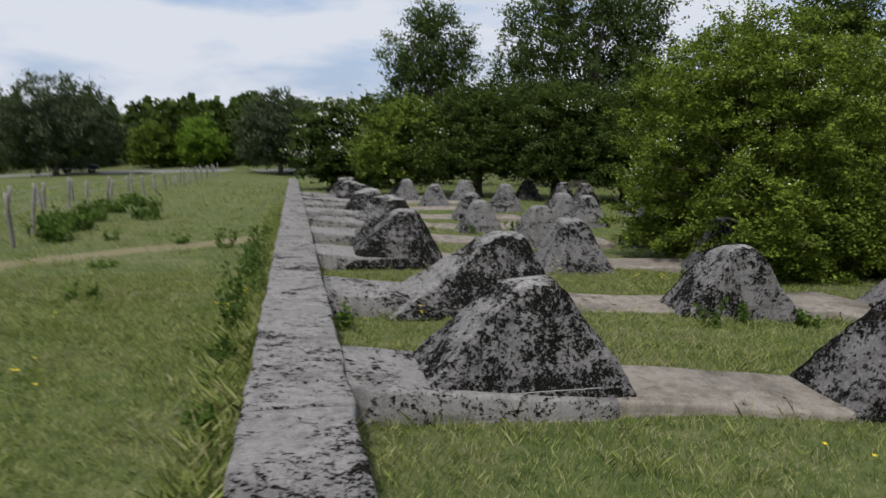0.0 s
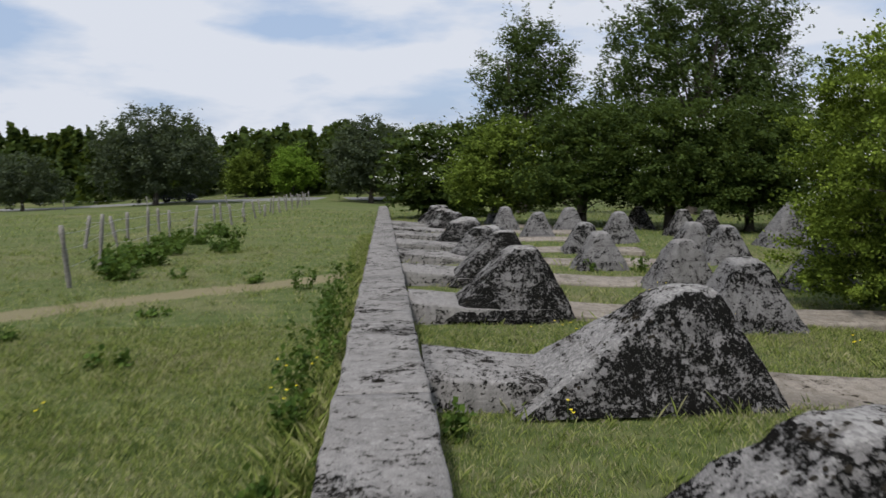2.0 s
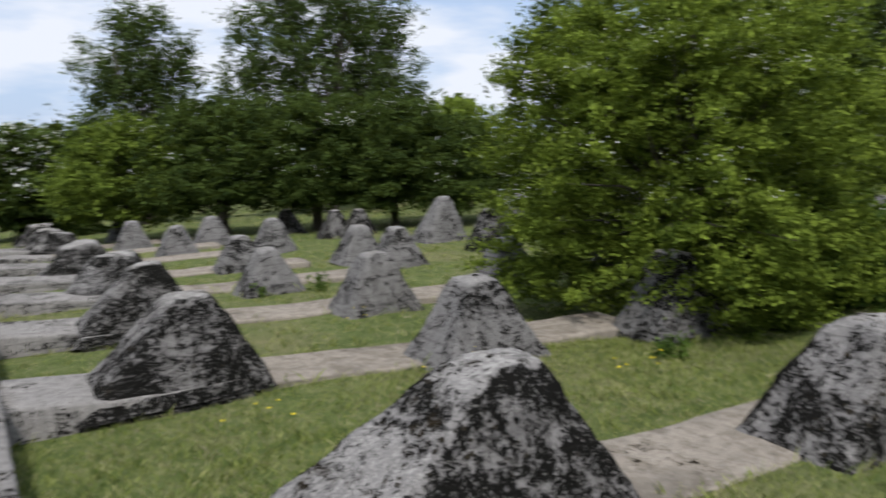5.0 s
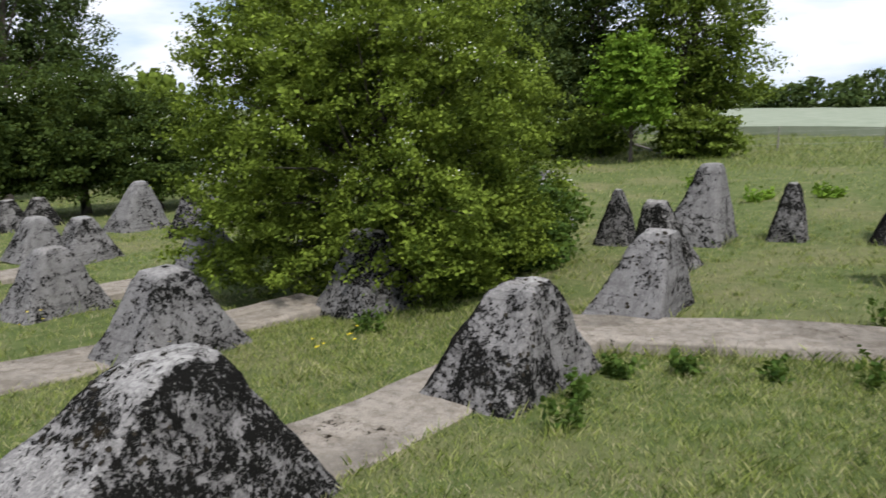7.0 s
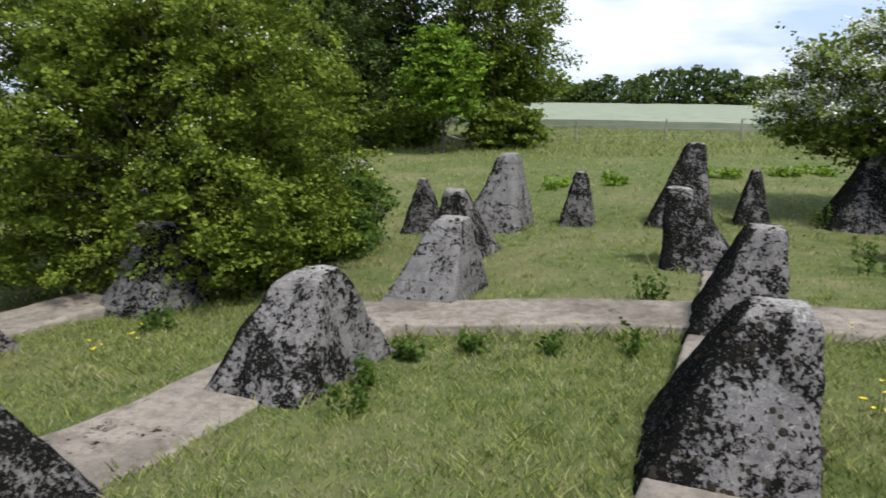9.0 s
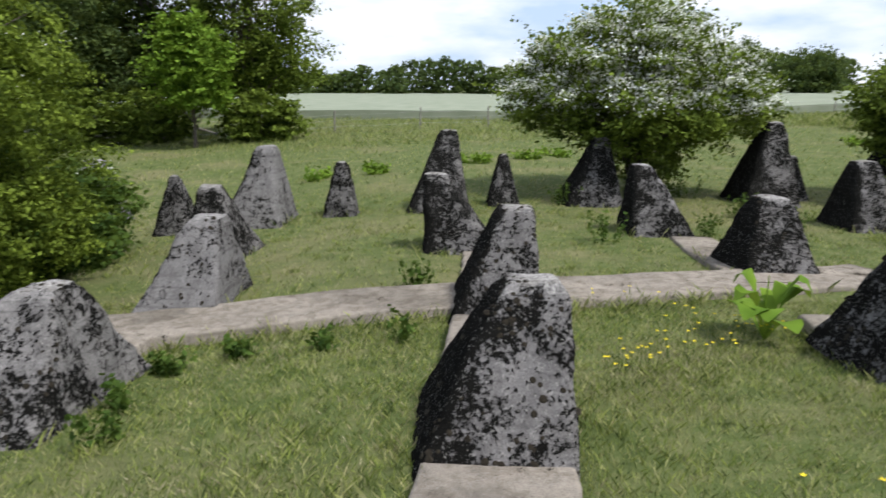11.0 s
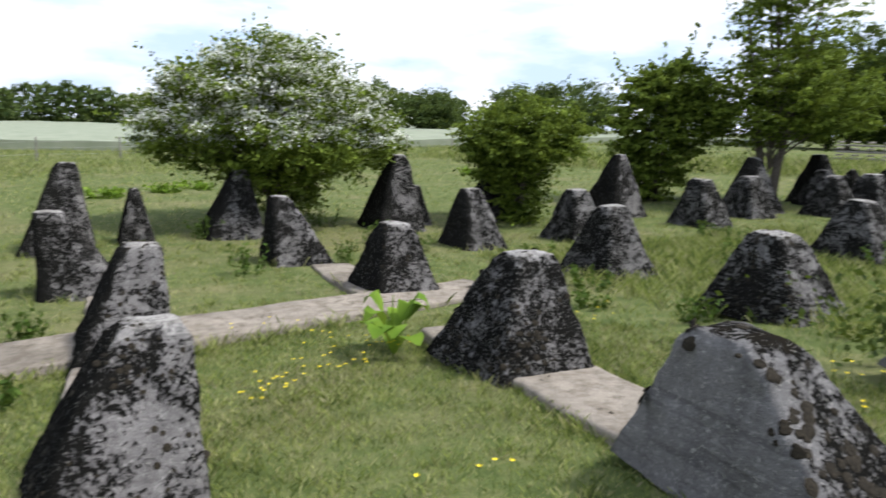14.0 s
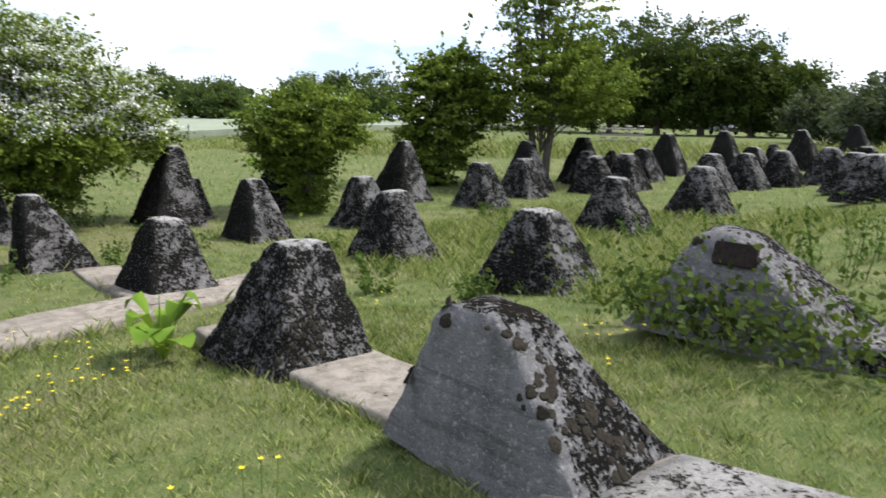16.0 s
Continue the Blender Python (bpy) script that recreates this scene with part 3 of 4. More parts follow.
# far teeth to the south, where the rows bend and the ground climbs
for x, y, h in ((14.30, -4.50, 1.06), (9.14, -7.03, 1.01), (14.67, -8.68, 1.12), (15.38, -11.08, 1.08), (14.45, -13.39, 1.04), (14.18, -14.67, 1.05), (16.25, -15.28, 1.05),
                (15.39, -17.35, 1.07), (11.62, -15.22, 1.06), (11.21, -16.54, 1.02), (9.00, -10.09, 1.02), (10.79, -18.03, 1.02), (9.76, -19.11, 1.02), (9.60, -21.54, 0.94), (6.24, -12.25, 0.91),
                (7.87, -15.77, 0.94), (7.76, -20.21, 0.94), (12.92, -20.47, 1.02)):
    tooth(x, y, h, 1.55, 1.1, 0.42, 0.42, 0, 0, 0, M_TOOTH_DARK if y > -20 else M_TOOTH_WORN, DARK)
for x, y, h in ((16.16, -12.13, 1.53), (16.77, -15.77, 1.49), (16.06, -20.03, 1.49), (15.83, -24.04, 1.49), (12.84, -24.49, 1.49), (13.30, -31.28, 1.49)):
    tooth(x, y, h, 1.75, 1.15, 0.36, 0.36, 0.15, -0.1, 0, M_TOOTH_WORN, TALL)
for x, y, h in ((17.09, -10.78, 0.92), (17.45, -18.29, 0.89), (16.51, -21.33, 0.89), (14.49, -25.52, 0.89)):
    tooth(x, y, h, 0.9, 0.8, 0.24, 0.24, 0, 0, 0, M_TOOTH, SMALL)


# ---- trees and bushes ----
def crown_points(lobes, clumps, per, spread, hang=0.0, flat=0.22):
    """Points of leaves in clumps that fill the shells of several lobes unevenly, and the clumps' centres."""
    vol = np.array([l[3] * l[4] + l[4] * l[5] + l[3] * l[5] for l in lobes])
    share = (vol / vol.sum() * clumps).astype(int) + 1
    pts, mids = [], []
    for (cx, cy, cz, rx, ry, rz), n in zip(lobes, share):
        d = rng.normal(size=(n, 3))
        d /= np.linalg.norm(d, axis=1, keepdims=True)
        r = np.where(rng.random(n) < 0.72, rng.uniform(0.78, 1.12, n), rng.uniform(0.3, 0.8, n))[:, None]
        c = np.array([cx, cy, cz]) + d * r * np.array([rx, ry, rz])
        c[:, 2] = np.maximum(c[:, 2], 0.12)
        mids.append(c)
        long = rng.normal(size=(n, 3)) * np.array([1, 1, flat * 1.15]) + d * np.array([0.9, 0.9, 0.3]) + np.array([0, 0, hang])
        long /= np.linalg.norm(long, axis=1, keepdims=True)
        along = rng.normal(size=(n, per, 1)) * spread * 1.5
        p = c[:, None, :] + along * long[:, None, :] + rng.normal(size=(n, per, 3)) * spread * np.array([0.6, 0.6, flat])
        pts.append(p.reshape(-1, 3))
    return np.concatenate(pts), np.concatenate(mids)


def tree(name, label, x, y, lobes, leaf, size, clumps, per, spread, trunk=0.18, stems=1, blossom=0, top=None, twigs=60, category="tree", sprigs=0, flat=0.22):
    """A woody plant at x, y: tapered trunk or stems, limbs out to its clumps, leaves, and blossom where it has any. Lobes are local."""
    z = ground(x, y)
    root = tagged(new(name), label, category)
    root.matrix_world = pose(x, y, z)
    pts, mids = crown_points(lobes, clumps, per, spread, 0.0, flat)
    if sprigs:      # long shoots that stand out of the crown
        pick = mids[rng.permutation(len(mids))[:sprigs]]
        mid = np.array(lobes)[:, :3].mean(0)
        out = pick - mid
        out /= np.linalg.norm(out, axis=1, keepdims=True)
        out[:, 2] = np.abs(out[:, 2]) + 0.25
        t = rng.random((len(pick), 26, 1)) * spread * 6
        pts = np.concatenate([pts, (pick[:, None, :] + t * out[:, None, :] + rng.normal(size=(len(pick), 26, 3)) * spread * 0.22).reshape(-1, 3)])
    v, f = leaf_quads(pts, size, 0.75)
    part("crown", mesh_from("crown", v, f, leaf), leaf, root)
    if blossom:
        outer = mids[mids[:, 2] > np.quantile(mids[:, 2], 0.3)]
        c = outer[rng.integers(0, len(outer), blossom)]
        b = (c[:, None, :] + rng.normal(size=(blossom, 20, 3)) * spread * np.array([1.1, 1.1, 0.5]) + np.array([0, 0, spread * 0.4])).reshape(-1, 3)
        v, f = leaf_quads(b, size * 0.62, 0.5, 1.1)
        part("blossom", mesh_from("blossom", v, f, M_BLOSSOM), M_BLOSSOM, root, "white hawthorn blossom")
    tubes = []
    zc = float(np.mean([l[2] for l in lobes]))
    for s in range(stems):
        a = 6.283 * s / max(stems, 1) + 0.7
        lean = 0.0 if stems == 1 else 0.35
        hi = (top or max(l[2] + l[5] * 0.6 for l in lobes))
        p = [Vector((0.12 * (stems > 1) * math.cos(a), 0.12 * (stems > 1) * math.sin(a), -0.2))]
        for i in range(1, 7):
            q = i / 6
            p.append(Vector((lean * q * hi * 0.5 * math.cos(a) + 0.08 * hi * 0.2 * noise.noise((x, s, q * 3)), lean * q * hi * 0.5 * math.sin(a) + 0.08 * hi * 0.2 * noise.noise((y, s + 9, q * 3)), q * hi)))
        tubes.append(tube(p, [trunk * (1.25 if i == 0 else 1 - 0.82 * i / 6) for i in range(7)], 8))
    stem = part("trunk", mesh_from("trunk", *join_tubes(tubes), M_BARK, True), M_BARK, root)
    limbs = []
    for i in rng.permutation(len(mids))[:twigs]:
        e = Vector(mids[i])
        h = max(0.25, min(e.z * 0.55, zc)) * rng.uniform(0.6, 1.0)
        b = Vector((0, 0, h))
        m = b.lerp(e, 0.5) + Vector((rng.normal() * 0.12, rng.normal() * 0.12, 0.12 * (e - b).length))
        limbs.append(tube([b, b.lerp(m, 0.5) + Vector((0, 0, 0.03)), m, m.lerp(e, 0.55), e], [trunk * 0.24, trunk * 0.19, trunk * 0.13, trunk * 0.07, trunk * 0.025], 5))
    if limbs:
        part("limb", mesh_from("limb", *join_tubes(limbs), M_BARK, True), M_BARK, stem)
    return root


HAW = "dense green hawthorn bush growing over concrete teeth"
# the great hawthorn over the third and fourth rows
tree("hawthorn_bush", HAW, 9.25, 13.1,
     [(-0.2, -0.3, 2.6, 2.4, 2.3, 1.9), (-0.9, -1.5, 1.3, 1.3, 1.2, 1.25), (0.6, -1.4, 1.7, 1.2, 1.2, 1.4), (0.1, -1.9, 0.8, 1.2, 0.8, 0.85), (-1.5, 0.2, 1.0, 1.0, 1.3, 1.05), (-1.6, 1.2, 1.0, 1.0, 1.1, 1.0), (-0.8, 1.3, 3.0, 1.6, 1.5, 1.3), (0.2, 0.2, 3.8, 1.8, 1.8, 1.2), (1.0, 0.2, 2.7, 1.4, 1.7, 1.5)],
     M_LEAF_BUSH, 0.045, 1250, 175, 0.125, 0.16, 4, 240, 4.0, 90, "bush", 60, 0.4)
tree("elder_bush", "low leafy shrub at the foot of the hawthorn", 11.9, 12.0, [(0, 0, 0.75, 1.5, 0.9, 0.75), (-0.9, -0.4, 0.45, 0.9, 0.7, 0.5)], M_WEED, 0.07, 330, 50, 0.12, 0.04, 3, 0, 1.0, 14, "bush")
# white-flowering hawthorn behind the rear row
tree("flowering_hawthorn", "white-flowering hawthorn tree beside the rear concrete teeth", 18.6, 1.45,
     [(0, 0.1, 2.6, 2.4, 2.5, 1.5), (0.2, 1.8, 2.4, 1.4, 1.4, 1.15), (-0.2, -1.5, 2.3, 1.5, 1.5, 1.2), (0, 0.2, 3.65, 1.5, 1.6, 0.9), (-1.2, 0, 1.9, 1.3, 1.6, 1.0), (0, -0.4, 1.0, 0.7, 0.8, 0.8)],
     M_LEAF, 0.075, 950, 56, 0.15, 0.15, 4, 2500, 3.4, 110, "tree", 50, 0.4)
tree("hawthorn_bush", "dark round bush beside a tall concrete tooth", 17.3, -4.85, [(0, 0, 2.35, 1.45, 1.6, 0.85), (0, 0, 0.9, 0.5, 0.55, 0.95), (0.2, 0.4, 1.8, 1.0, 1.0, 0.7)], M_LEAF, 0.075, 520, 70, 0.16, 0.12, 3, 15, 2.6, 40, "bush", 10)
tree("hawthorn_bush", "tall green bush behind the concrete teeth", 19.52, -11.39, [(0, 0, 2.6, 1.3, 1.4, 1.7), (0.2, 0.1, 1.2, 1.1, 1.2, 1.2), (-0.4, -0.3, 3.6, 1.0, 1.0, 0.9)], M_LEAF, 0.11, 480, 46, 0.17, 0.12, 3, 20, 3.8, 40, "bush", 25)
tree("hawthorn_tree", "slender green tree leaning among the concrete teeth", 17.13, -13.84, [(0, 0, 3.4, 2.3, 2.3, 1.3), (-0.3, -0.2, 5.2, 1.6, 1.6, 1.6), (1.0, 0.6, 2.7, 1.5, 1.5, 0.9), (-1.2, -1.0, 3.2, 1.4, 1.6, 1.0), (0, 0, 6.8, 1.0, 1.0, 1.1)], M_LEAF, 0.095, 620, 40, 0.19, 0.15, 2, 0, 6.4, 30, "tree", 60)
# the thicket and the tall trees to the north
for x, y, s, n in ((5.97, 37.84, 0.9, 380), (9.21, 36.20, 1.05, 430), (13.19, 35.60, 1.1, 470), (16.26, 34.20, 1.05, 430), (18.56, 32.52, 0.85, 330)):
    tree("hawthorn_bush", "broad dark green hawthorn over the far concrete teeth", x, y,
         [(0, 0, 3.0 * s, 2.9 * s, 2.7 * s, 1.9 * s), (-1.4 * s, -1.0, 2.2 * s, 2.0 * s, 1.8 * s, 1.2 * s), (1.5 * s, -0.8, 2.3 * s, 2.0 * s, 1.8 * s, 1.3 * s), (0.3, 0.2, 4.3 * s, 1.9 * s, 1.8 * s, 1.1 * s)],
         M_LEAF if n == 380 else M_LEAF_DARK, 0.105, n, 95, 0.22, 0.2, 2, 25, 3.6, 30, "bush", 10, 0.4)
tree("flowering_hawthorn", "dark hawthorn with sparse white blossom beyond the rows", 3.04, 46.20, [(0, 0, 3.2, 2.9, 2.5, 2.1), (0.8, 0, 1.6, 2.5, 2.2, 1.6), (-0.6, 0, 2.0, 2.2, 2, 1.6)], M_LEAF_DARK, 0.2, 430, 40, 0.28, 0.2, 2, 110, 3.6, 20, "tree")
tree("ash_tree", "tall airy green tree behind the thicket", 8.89, 49.15, [(0, 0, 6.3, 2.4, 2.4, 2.4), (-1.0, 0, 8.6, 2.0, 2.1, 2.0), (1.0, 0, 9.6, 2.0, 1.8, 1.9), (-1.8, 0, 5.2, 1.8, 1.8, 1.7), (1.7, 0, 7.4, 1.8, 1.6, 1.9), (0.1, 0, 11.0, 1.5, 1.4, 1.0)], M_LEAF_FAR, 0.125, 420, 62, 0.27, 0.2, 2, 0, 9.5, 50, "tree", 20, 0.6)
tree("ash_tree", "very tall spreading green tree behind the thicket", 19.90, 48.75, [(0, 0, 6.5, 5.0, 4.0, 3.2), (-3.2, 0, 10.0, 2.8, 2.6, 2.6), (1.2, 0, 11.2, 3.4, 3.0, 3.4), (3.8, 0, 8.6, 3.0, 2.8, 3.2), (-1.6, 0, 13.2, 2.8, 2.2, 2.2), (3.2, 0, 12.6, 2.8, 2.2, 2.6), (-4.2, 0, 6.8, 2.6, 2.4, 2.6), (4.8, 0, 5.6, 2.6, 2.4, 2.8)], M_LEAF_FAR, 0.14, 1000, 64, 0.31, 0.3, 3, 0, 11.0, 60, "tree", 30, 0.6)
# east: trees at the fence
tree("young_tree", "young bright green tree by the wire fence", 34.91, 18.36, [(0, 0, 3.7, 1.5, 1.7, 1.6), (0, 0.2, 5.0, 1.0, 1.1, 1.0), (0, -0.3, 2.6, 1.2, 1.3, 0.8)], M_LEAF_BRIGHT, 0.16, 330, 40, 0.24, 0.1, 1, 0, 5.0, 30)
for x, y, h, leaf in ((38.34, 26.42, 11.5, M_LEAF_FAR), (41.84, 22.74, 13.0, M_LEAF_DARK), (40.51, 17.15, 12.0, M_LEAF), (44.99, 29.74, 14.0, M_LEAF_DARK), (42.05, 32.96, 12.0, M_LEAF_DARK), (39.14, 28.43, 10.0, M_LEAF), (36.14, 32.51, 11.0, M_LEAF_DARK), (33.10, 39.63, 12.0, M_LEAF_DARK)):
    tree("oak_tree", "tall dark broadleaf tree at the edge of the wood", x, y,
         [(0, 0, h * 0.55, 2.9, 2.9, h * 0.25), (-0.8, 0.8, h * 0.8, 2.3, 2.3, h * 0.18), (0.8, -1.3, h * 0.36, 2.3, 2.5, h * 0.16), (0.3, 1.0, h * 0.25, 2.1, 2.1, h * 0.15)], leaf, 0.15, 460, 70, 0.34, 0.24, 1, 0, h * 0.85, 50, "tree", 15, 0.5)
for x, y, h in ((37.82, 16.03, 2.2), (37.52, 21.73, 2.4), (36.28, 25.16, 2.6)):
    tree("elder_bush", "leafy undergrowth below the trees at the fence", x, y, [(0, 0, h * 0.5, 1.6, 2.0, h * 0.55)], M_LEAF, 0.17, 150, 40, 0.25, 0.06, 2, 0, h * 0.7, 8, "bush")


def far_tree(x, y, h, r, leaf, label, name="far_tree", squash=0.36, n=220, size=0.36):
    tree(name, label, x, y, [(0, 0, h * 0.62, r, r, h * squash), (r * 0.35, r * 0.2, h * 0.4, r * 0.9, r * 0.9, h * 0.3), (-r * 0.4, 0, h * 0.42, r * 0.8, r * 0.8, h * 0.32)], leaf, size * 0.75, n, 54, size * 1.25, h * 0.03, 1, 0, h * 0.8, 6, "tree", 0, 0.6)


far_tree(-1.44, 87.22, 9.8, 4.3, M_LEAF_GREY, "round grey-green willow at the far end of the meadow", "willow_tree", n=420, size=0.28)
far_tree(-24.71, 84.15, 10.4, 5.4, M_LEAF_GREY, "wide round grey-green willow beside the road", "willow_tree", n=520, size=0.28)
far_tree(-39.50, 86.03, 6.3, 3.6, M_LEAF_GREY, "small grey-green willow beside the road", "willow_tree", n=240, size=0.24)
far_tree(-11.62, 98.22, 6.4, 2.4, M_LEAF_BRIGHT, "bright green young tree before the wood", n=240, size=0.24)
far_tree(-17.64, 98.21, 6.0, 2.0, M_LEAF, "small green tree before the dark wood", n=200, size=0.24)
for x, y, h, r in ((108.48, -33.67, 7.5, 3.6), (98.26, -37.86, 6.2, 4.6), (93.70, -50.18, 6.8, 3.6), (88.56, -52.13, 7.2, 2.0), (85.03, -55.51, 7.4, 4.6), (76.72, -69.25, 5.0, 3.0)):
    far_tree(x, y, h, r, M_LEAF_FAR, "round dark tree at the edge of the far field")
for x, y, h, r in ((51.89, -65.44, 12, 5.5), (47.25, -67.93, 12.5, 5.5), (43.68, -71.24, 12.5, 5.5), (39.05, -73.71, 10.5, 5), (35.86, -76.00, 7.5, 4), (56.05, -67.86, 11, 5)):
    far_tree(x, y, h, r, M_LEAF_DARK, "tall dark tree of a grove beyond the fence", "grove_tree", 0.4, 330, 0.36)
for x, y, h, r in ((14.79, -43.59, 4.8, 3.0), (11.17, -42.97, 5.8, 3.2), (23.54, -56.09, 4.6, 3.0), (19.18, -51.73, 4.0, 2.6)):
    far_tree(x, y, h, r, M_LEAF_GREY, "pale grey-green tree at the end of the rows", "willow_tree", 0.36, 200, 0.28)


def wood(name, spots, leaf, size, label, per=520):
    """A far wood: many crowns too distant to tell apart, one object."""
    out = []
    for x, y, h, r, spire in spots:
        n = per
        t = rng.random(n)
        wide = r * (1 - t) ** 0.8 if spire else r * np.sqrt(np.clip(1 - (2 * t - 0.9) ** 2 * 0.8, 0.05, 1))
        a = rng.random(n) * 6.283
        q = wide * np.sqrt(rng.random(n)) * (1 + 0.25 * rng.normal(size=n))
        out.append(np.stack([x + q * np.cos(a), y + q * np.sin(a), ground(x, y) + t * h * (1 + 0.04 * rng.normal(size=n))], 1))
    v, f = leaf_quads(np.concatenate(out), size, 0.6, 1.3)
    return tagged(new(name, mesh_from(name, v, f, leaf)), label, "wood", kind="stuff")


spots = [(x + rng.normal() * 1.2, 107 + rng.normal() * 4 + abs(x + 10) * 0.02, 7.8 + rng.normal() * 0.7, 2.6, False) for x in np.arange(-26, 4, 2.4)]
wood("far_wood", spots, M_LEAF_DARK, 0.7, "mixed green wood beyond the road", 480)
spots = [(x + rng.normal(), 104 + rng.normal() * 3, 8.7 + rng.normal() * 0.5, 2.3, True) for x in np.arange(-150, -24, 1.7)]
wood("conifer_wood", spots, M_LEAF_DARK, 0.9, "dark conifer wood beyond the road", 420)
spots = [(x, 118 + rng.normal() * 3, 8.6 + rng.normal() * 0.5, 3.0, rng.random() < 0.3) for x in np.arange(-150, 60, 3.0)]
wood("far_wood", spots, M_LEAF_DARK, 1.0, "dark wood closing the meadow", 420)
spots = [(150 + rng.normal() * 4, y, 6.0 + 2.6 * noise.noise((y * 0.05, 0, 0)) + rng.normal() * 0.5, 3.2, False) for y in np.arange(-70, 120, 3.2)]
wood("far_hedge", spots, M_LEAF_FAR, 0.7, "far hedge of dark trees behind the pale field", 560)
spots = [(x, -105 - x * 0.2 + rng.normal() * 4, 3.0 + rng.normal() * 0.5, 3.0, False) for x in np.arange(-60, 120, 4.0)]
wood("far_wood", spots, M_LEAF_DARK, 1.0, "dark far wood to the south", 260)
spots = [(x, 60 + rng.normal() * 3 - (x - 24) * 0.35, 6 + rng.normal(), 3.0, False) for x in np.arange(24, 60, 3.0)]
wood("far_wood", spots, M_LEAF, 0.5, "green copse behind the thicket", 900)

# ---- field, road, fences ----
cy = axis([(-75, 3), (60, 0)])
cx = axis([(55, 2.5), (80, 6), (149, 0)])
vs, fs = [], []
for y in cy:
    for i, x in enumerate([cx[0]] + cx):
        xx = x + max(0, -y - 10) * 0.15
        vs.append((xx, y, ground(xx, y) + (0.0 if i == 0 else 0.65 + 0.10 * noise.noise((xx * 0.2, y * 0.2, 1)))))
w = len(cx) + 1
fs = [(j * w + i, j * w + i + 1, (j + 1) * w + i + 1, (j + 1) * w + i) for j in range(len(cy) - 1) for i in range(w - 1)]
tagged(new("crop_field", mesh_from("crop_field", vs, fs, M_CROP, True)), "pale green ripening crop field beyond the fence", "field", kind="stuff")

vs, fs = [], []
rx = axis([(-160, 6), (3, 0)])
for x in rx:
    y = 91.5 + (x + 24) * 0.10
    vs += [(x, y - 1.8, ground(x, y) + 0.05), (x, y + 1.8, ground(x, y) + 0.10)]
fs = [(2 * i, 2 * i + 2, 2 * i + 3, 2 * i + 1) for i in range(len(rx) - 1)]
tagged(new("road", mesh_from("road", vs, fs, M_ASPHALT)), "narrow grey road along the wood", "road", kind="structure")


def post_mesh(h, r, seed):
    pts = [(0.015 * noise.noise((seed, q, 0)), 0.015 * noise.noise((seed, q, 5)), -0.25 + (h + 0.25) * q) for q in (0, 0.3, 0.6, 0.9, 1)]
    v, f = tube(pts, [r * (1 + 0.12 * noise.noise((seed, q, 2))) for q in (0, 1, 2, 3)] + [r * 0.8], 8)
    f = [tuple(q) for q in f] + [(32, 33, 34, 35), (35, 36, 37, 38), (32, 35, 38, 39)]
    return mesh_from("fence_post", [tuple(p) for p in v], f, M_POST, False)


POSTS = [post_mesh(h, r, i * 3.3) for i, (h, r) in enumerate(((1.25, 0.055), (1.05, 0.065), (1.3, 0.05), (0.75, 0.08), (1.15, 0.055)))]


def fence(line, label, step, wires=(0.4, 0.75, 1.05), shape=None, tilt=5):
    """Split posts along a line with sagging wires; each fence is one thing with its posts and wires as parts."""
    spots = []
    for (ax, ay), (bx, by) in zip(line, line[1:]):
        n = max(1, round(math.hypot(bx - ax, by - ay) / step))
        spots += [(ax + (bx - ax) * i / n, ay + (by - ay) * i / n) for i in range(n)]
    spots.append(line[-1])
    root = tagged(new("fence"), label, "fence")
    root.location = (spots[0][0], spots[0][1], ground(*spots[0]))
    base = root.location.copy()
    for i, (x, y) in enumerate(spots):
        p = new("post", POSTS[(i * 2 + i // 3) % len(POSTS) if shape is None else shape])
        p.parent = root
        p.matrix_basis = Matrix.Translation(-base) @ pose(x, y, ground(x, y), rng.normal() * tilt, rng.normal() * tilt, rng.random() * 360)
    for h in wires:
        run = []
        for (ax, ay), (bx, by) in zip(spots, spots[1:]):
            a, b = Vector((ax, ay, ground(ax, ay) + h)) - base, Vector((bx, by, ground(bx, by) + h)) - base
            m = a.lerp(b, 0.5) - Vector((0, 0, 0.04))
            run += [a, m]
        run.append(b)
        part("wire", mesh_from("wire", *tube(run, [0.005] * len(run), 4), M_WIRE), M_WIRE, root)
    return root


fence([(-6.01, 17.38), (-7.29, 23.75), (-7.66, 29.74), (-7.59, 43.57), (-7.15, 67.61), (-7.30, 75.26)], "old wire fence with leaning grey wooden posts", 3.1)
fence([(-9.45, 26.82), (-9.64, 35.11), (-8.41, 53.52), (-8.17, 73.56)], "second wire fence of short grey posts in the meadow", 4.2, (0.4, 0.8), 1)
fence([(-120.00, 82.00), (-51.52, 71.53), (-7.64, 74.84)], "low roadside fence of pale posts", 7.0, (0.8,), 1)
fence([(38.8, 26.5), (38.3, 21.3), (38.6, 17.2), (42.0, 13.0), (44.5, 8.3), (49.0, -4.0), (52.5, -16.0), (58.0, -34.0)], "wire fence with grey posts before the pale field", 4.5, (0.35, 0.7, 1.0), 0, 2)
rail = new("fallen_rail", mesh_from("fallen_rail", *tube([(38.3, 21.0, ground(38.3, 21.0) + 1.15), (38.7, 19.5, ground(38.7, 19.5) + 0.6), (39.1, 17.9, ground(39.1, 17.9) + 0.05)], [0.05, 0.055, 0.05], 8), M_POST, True))
tagged(rail, "broken pale wooden rail leaning from a fence post", "rail")


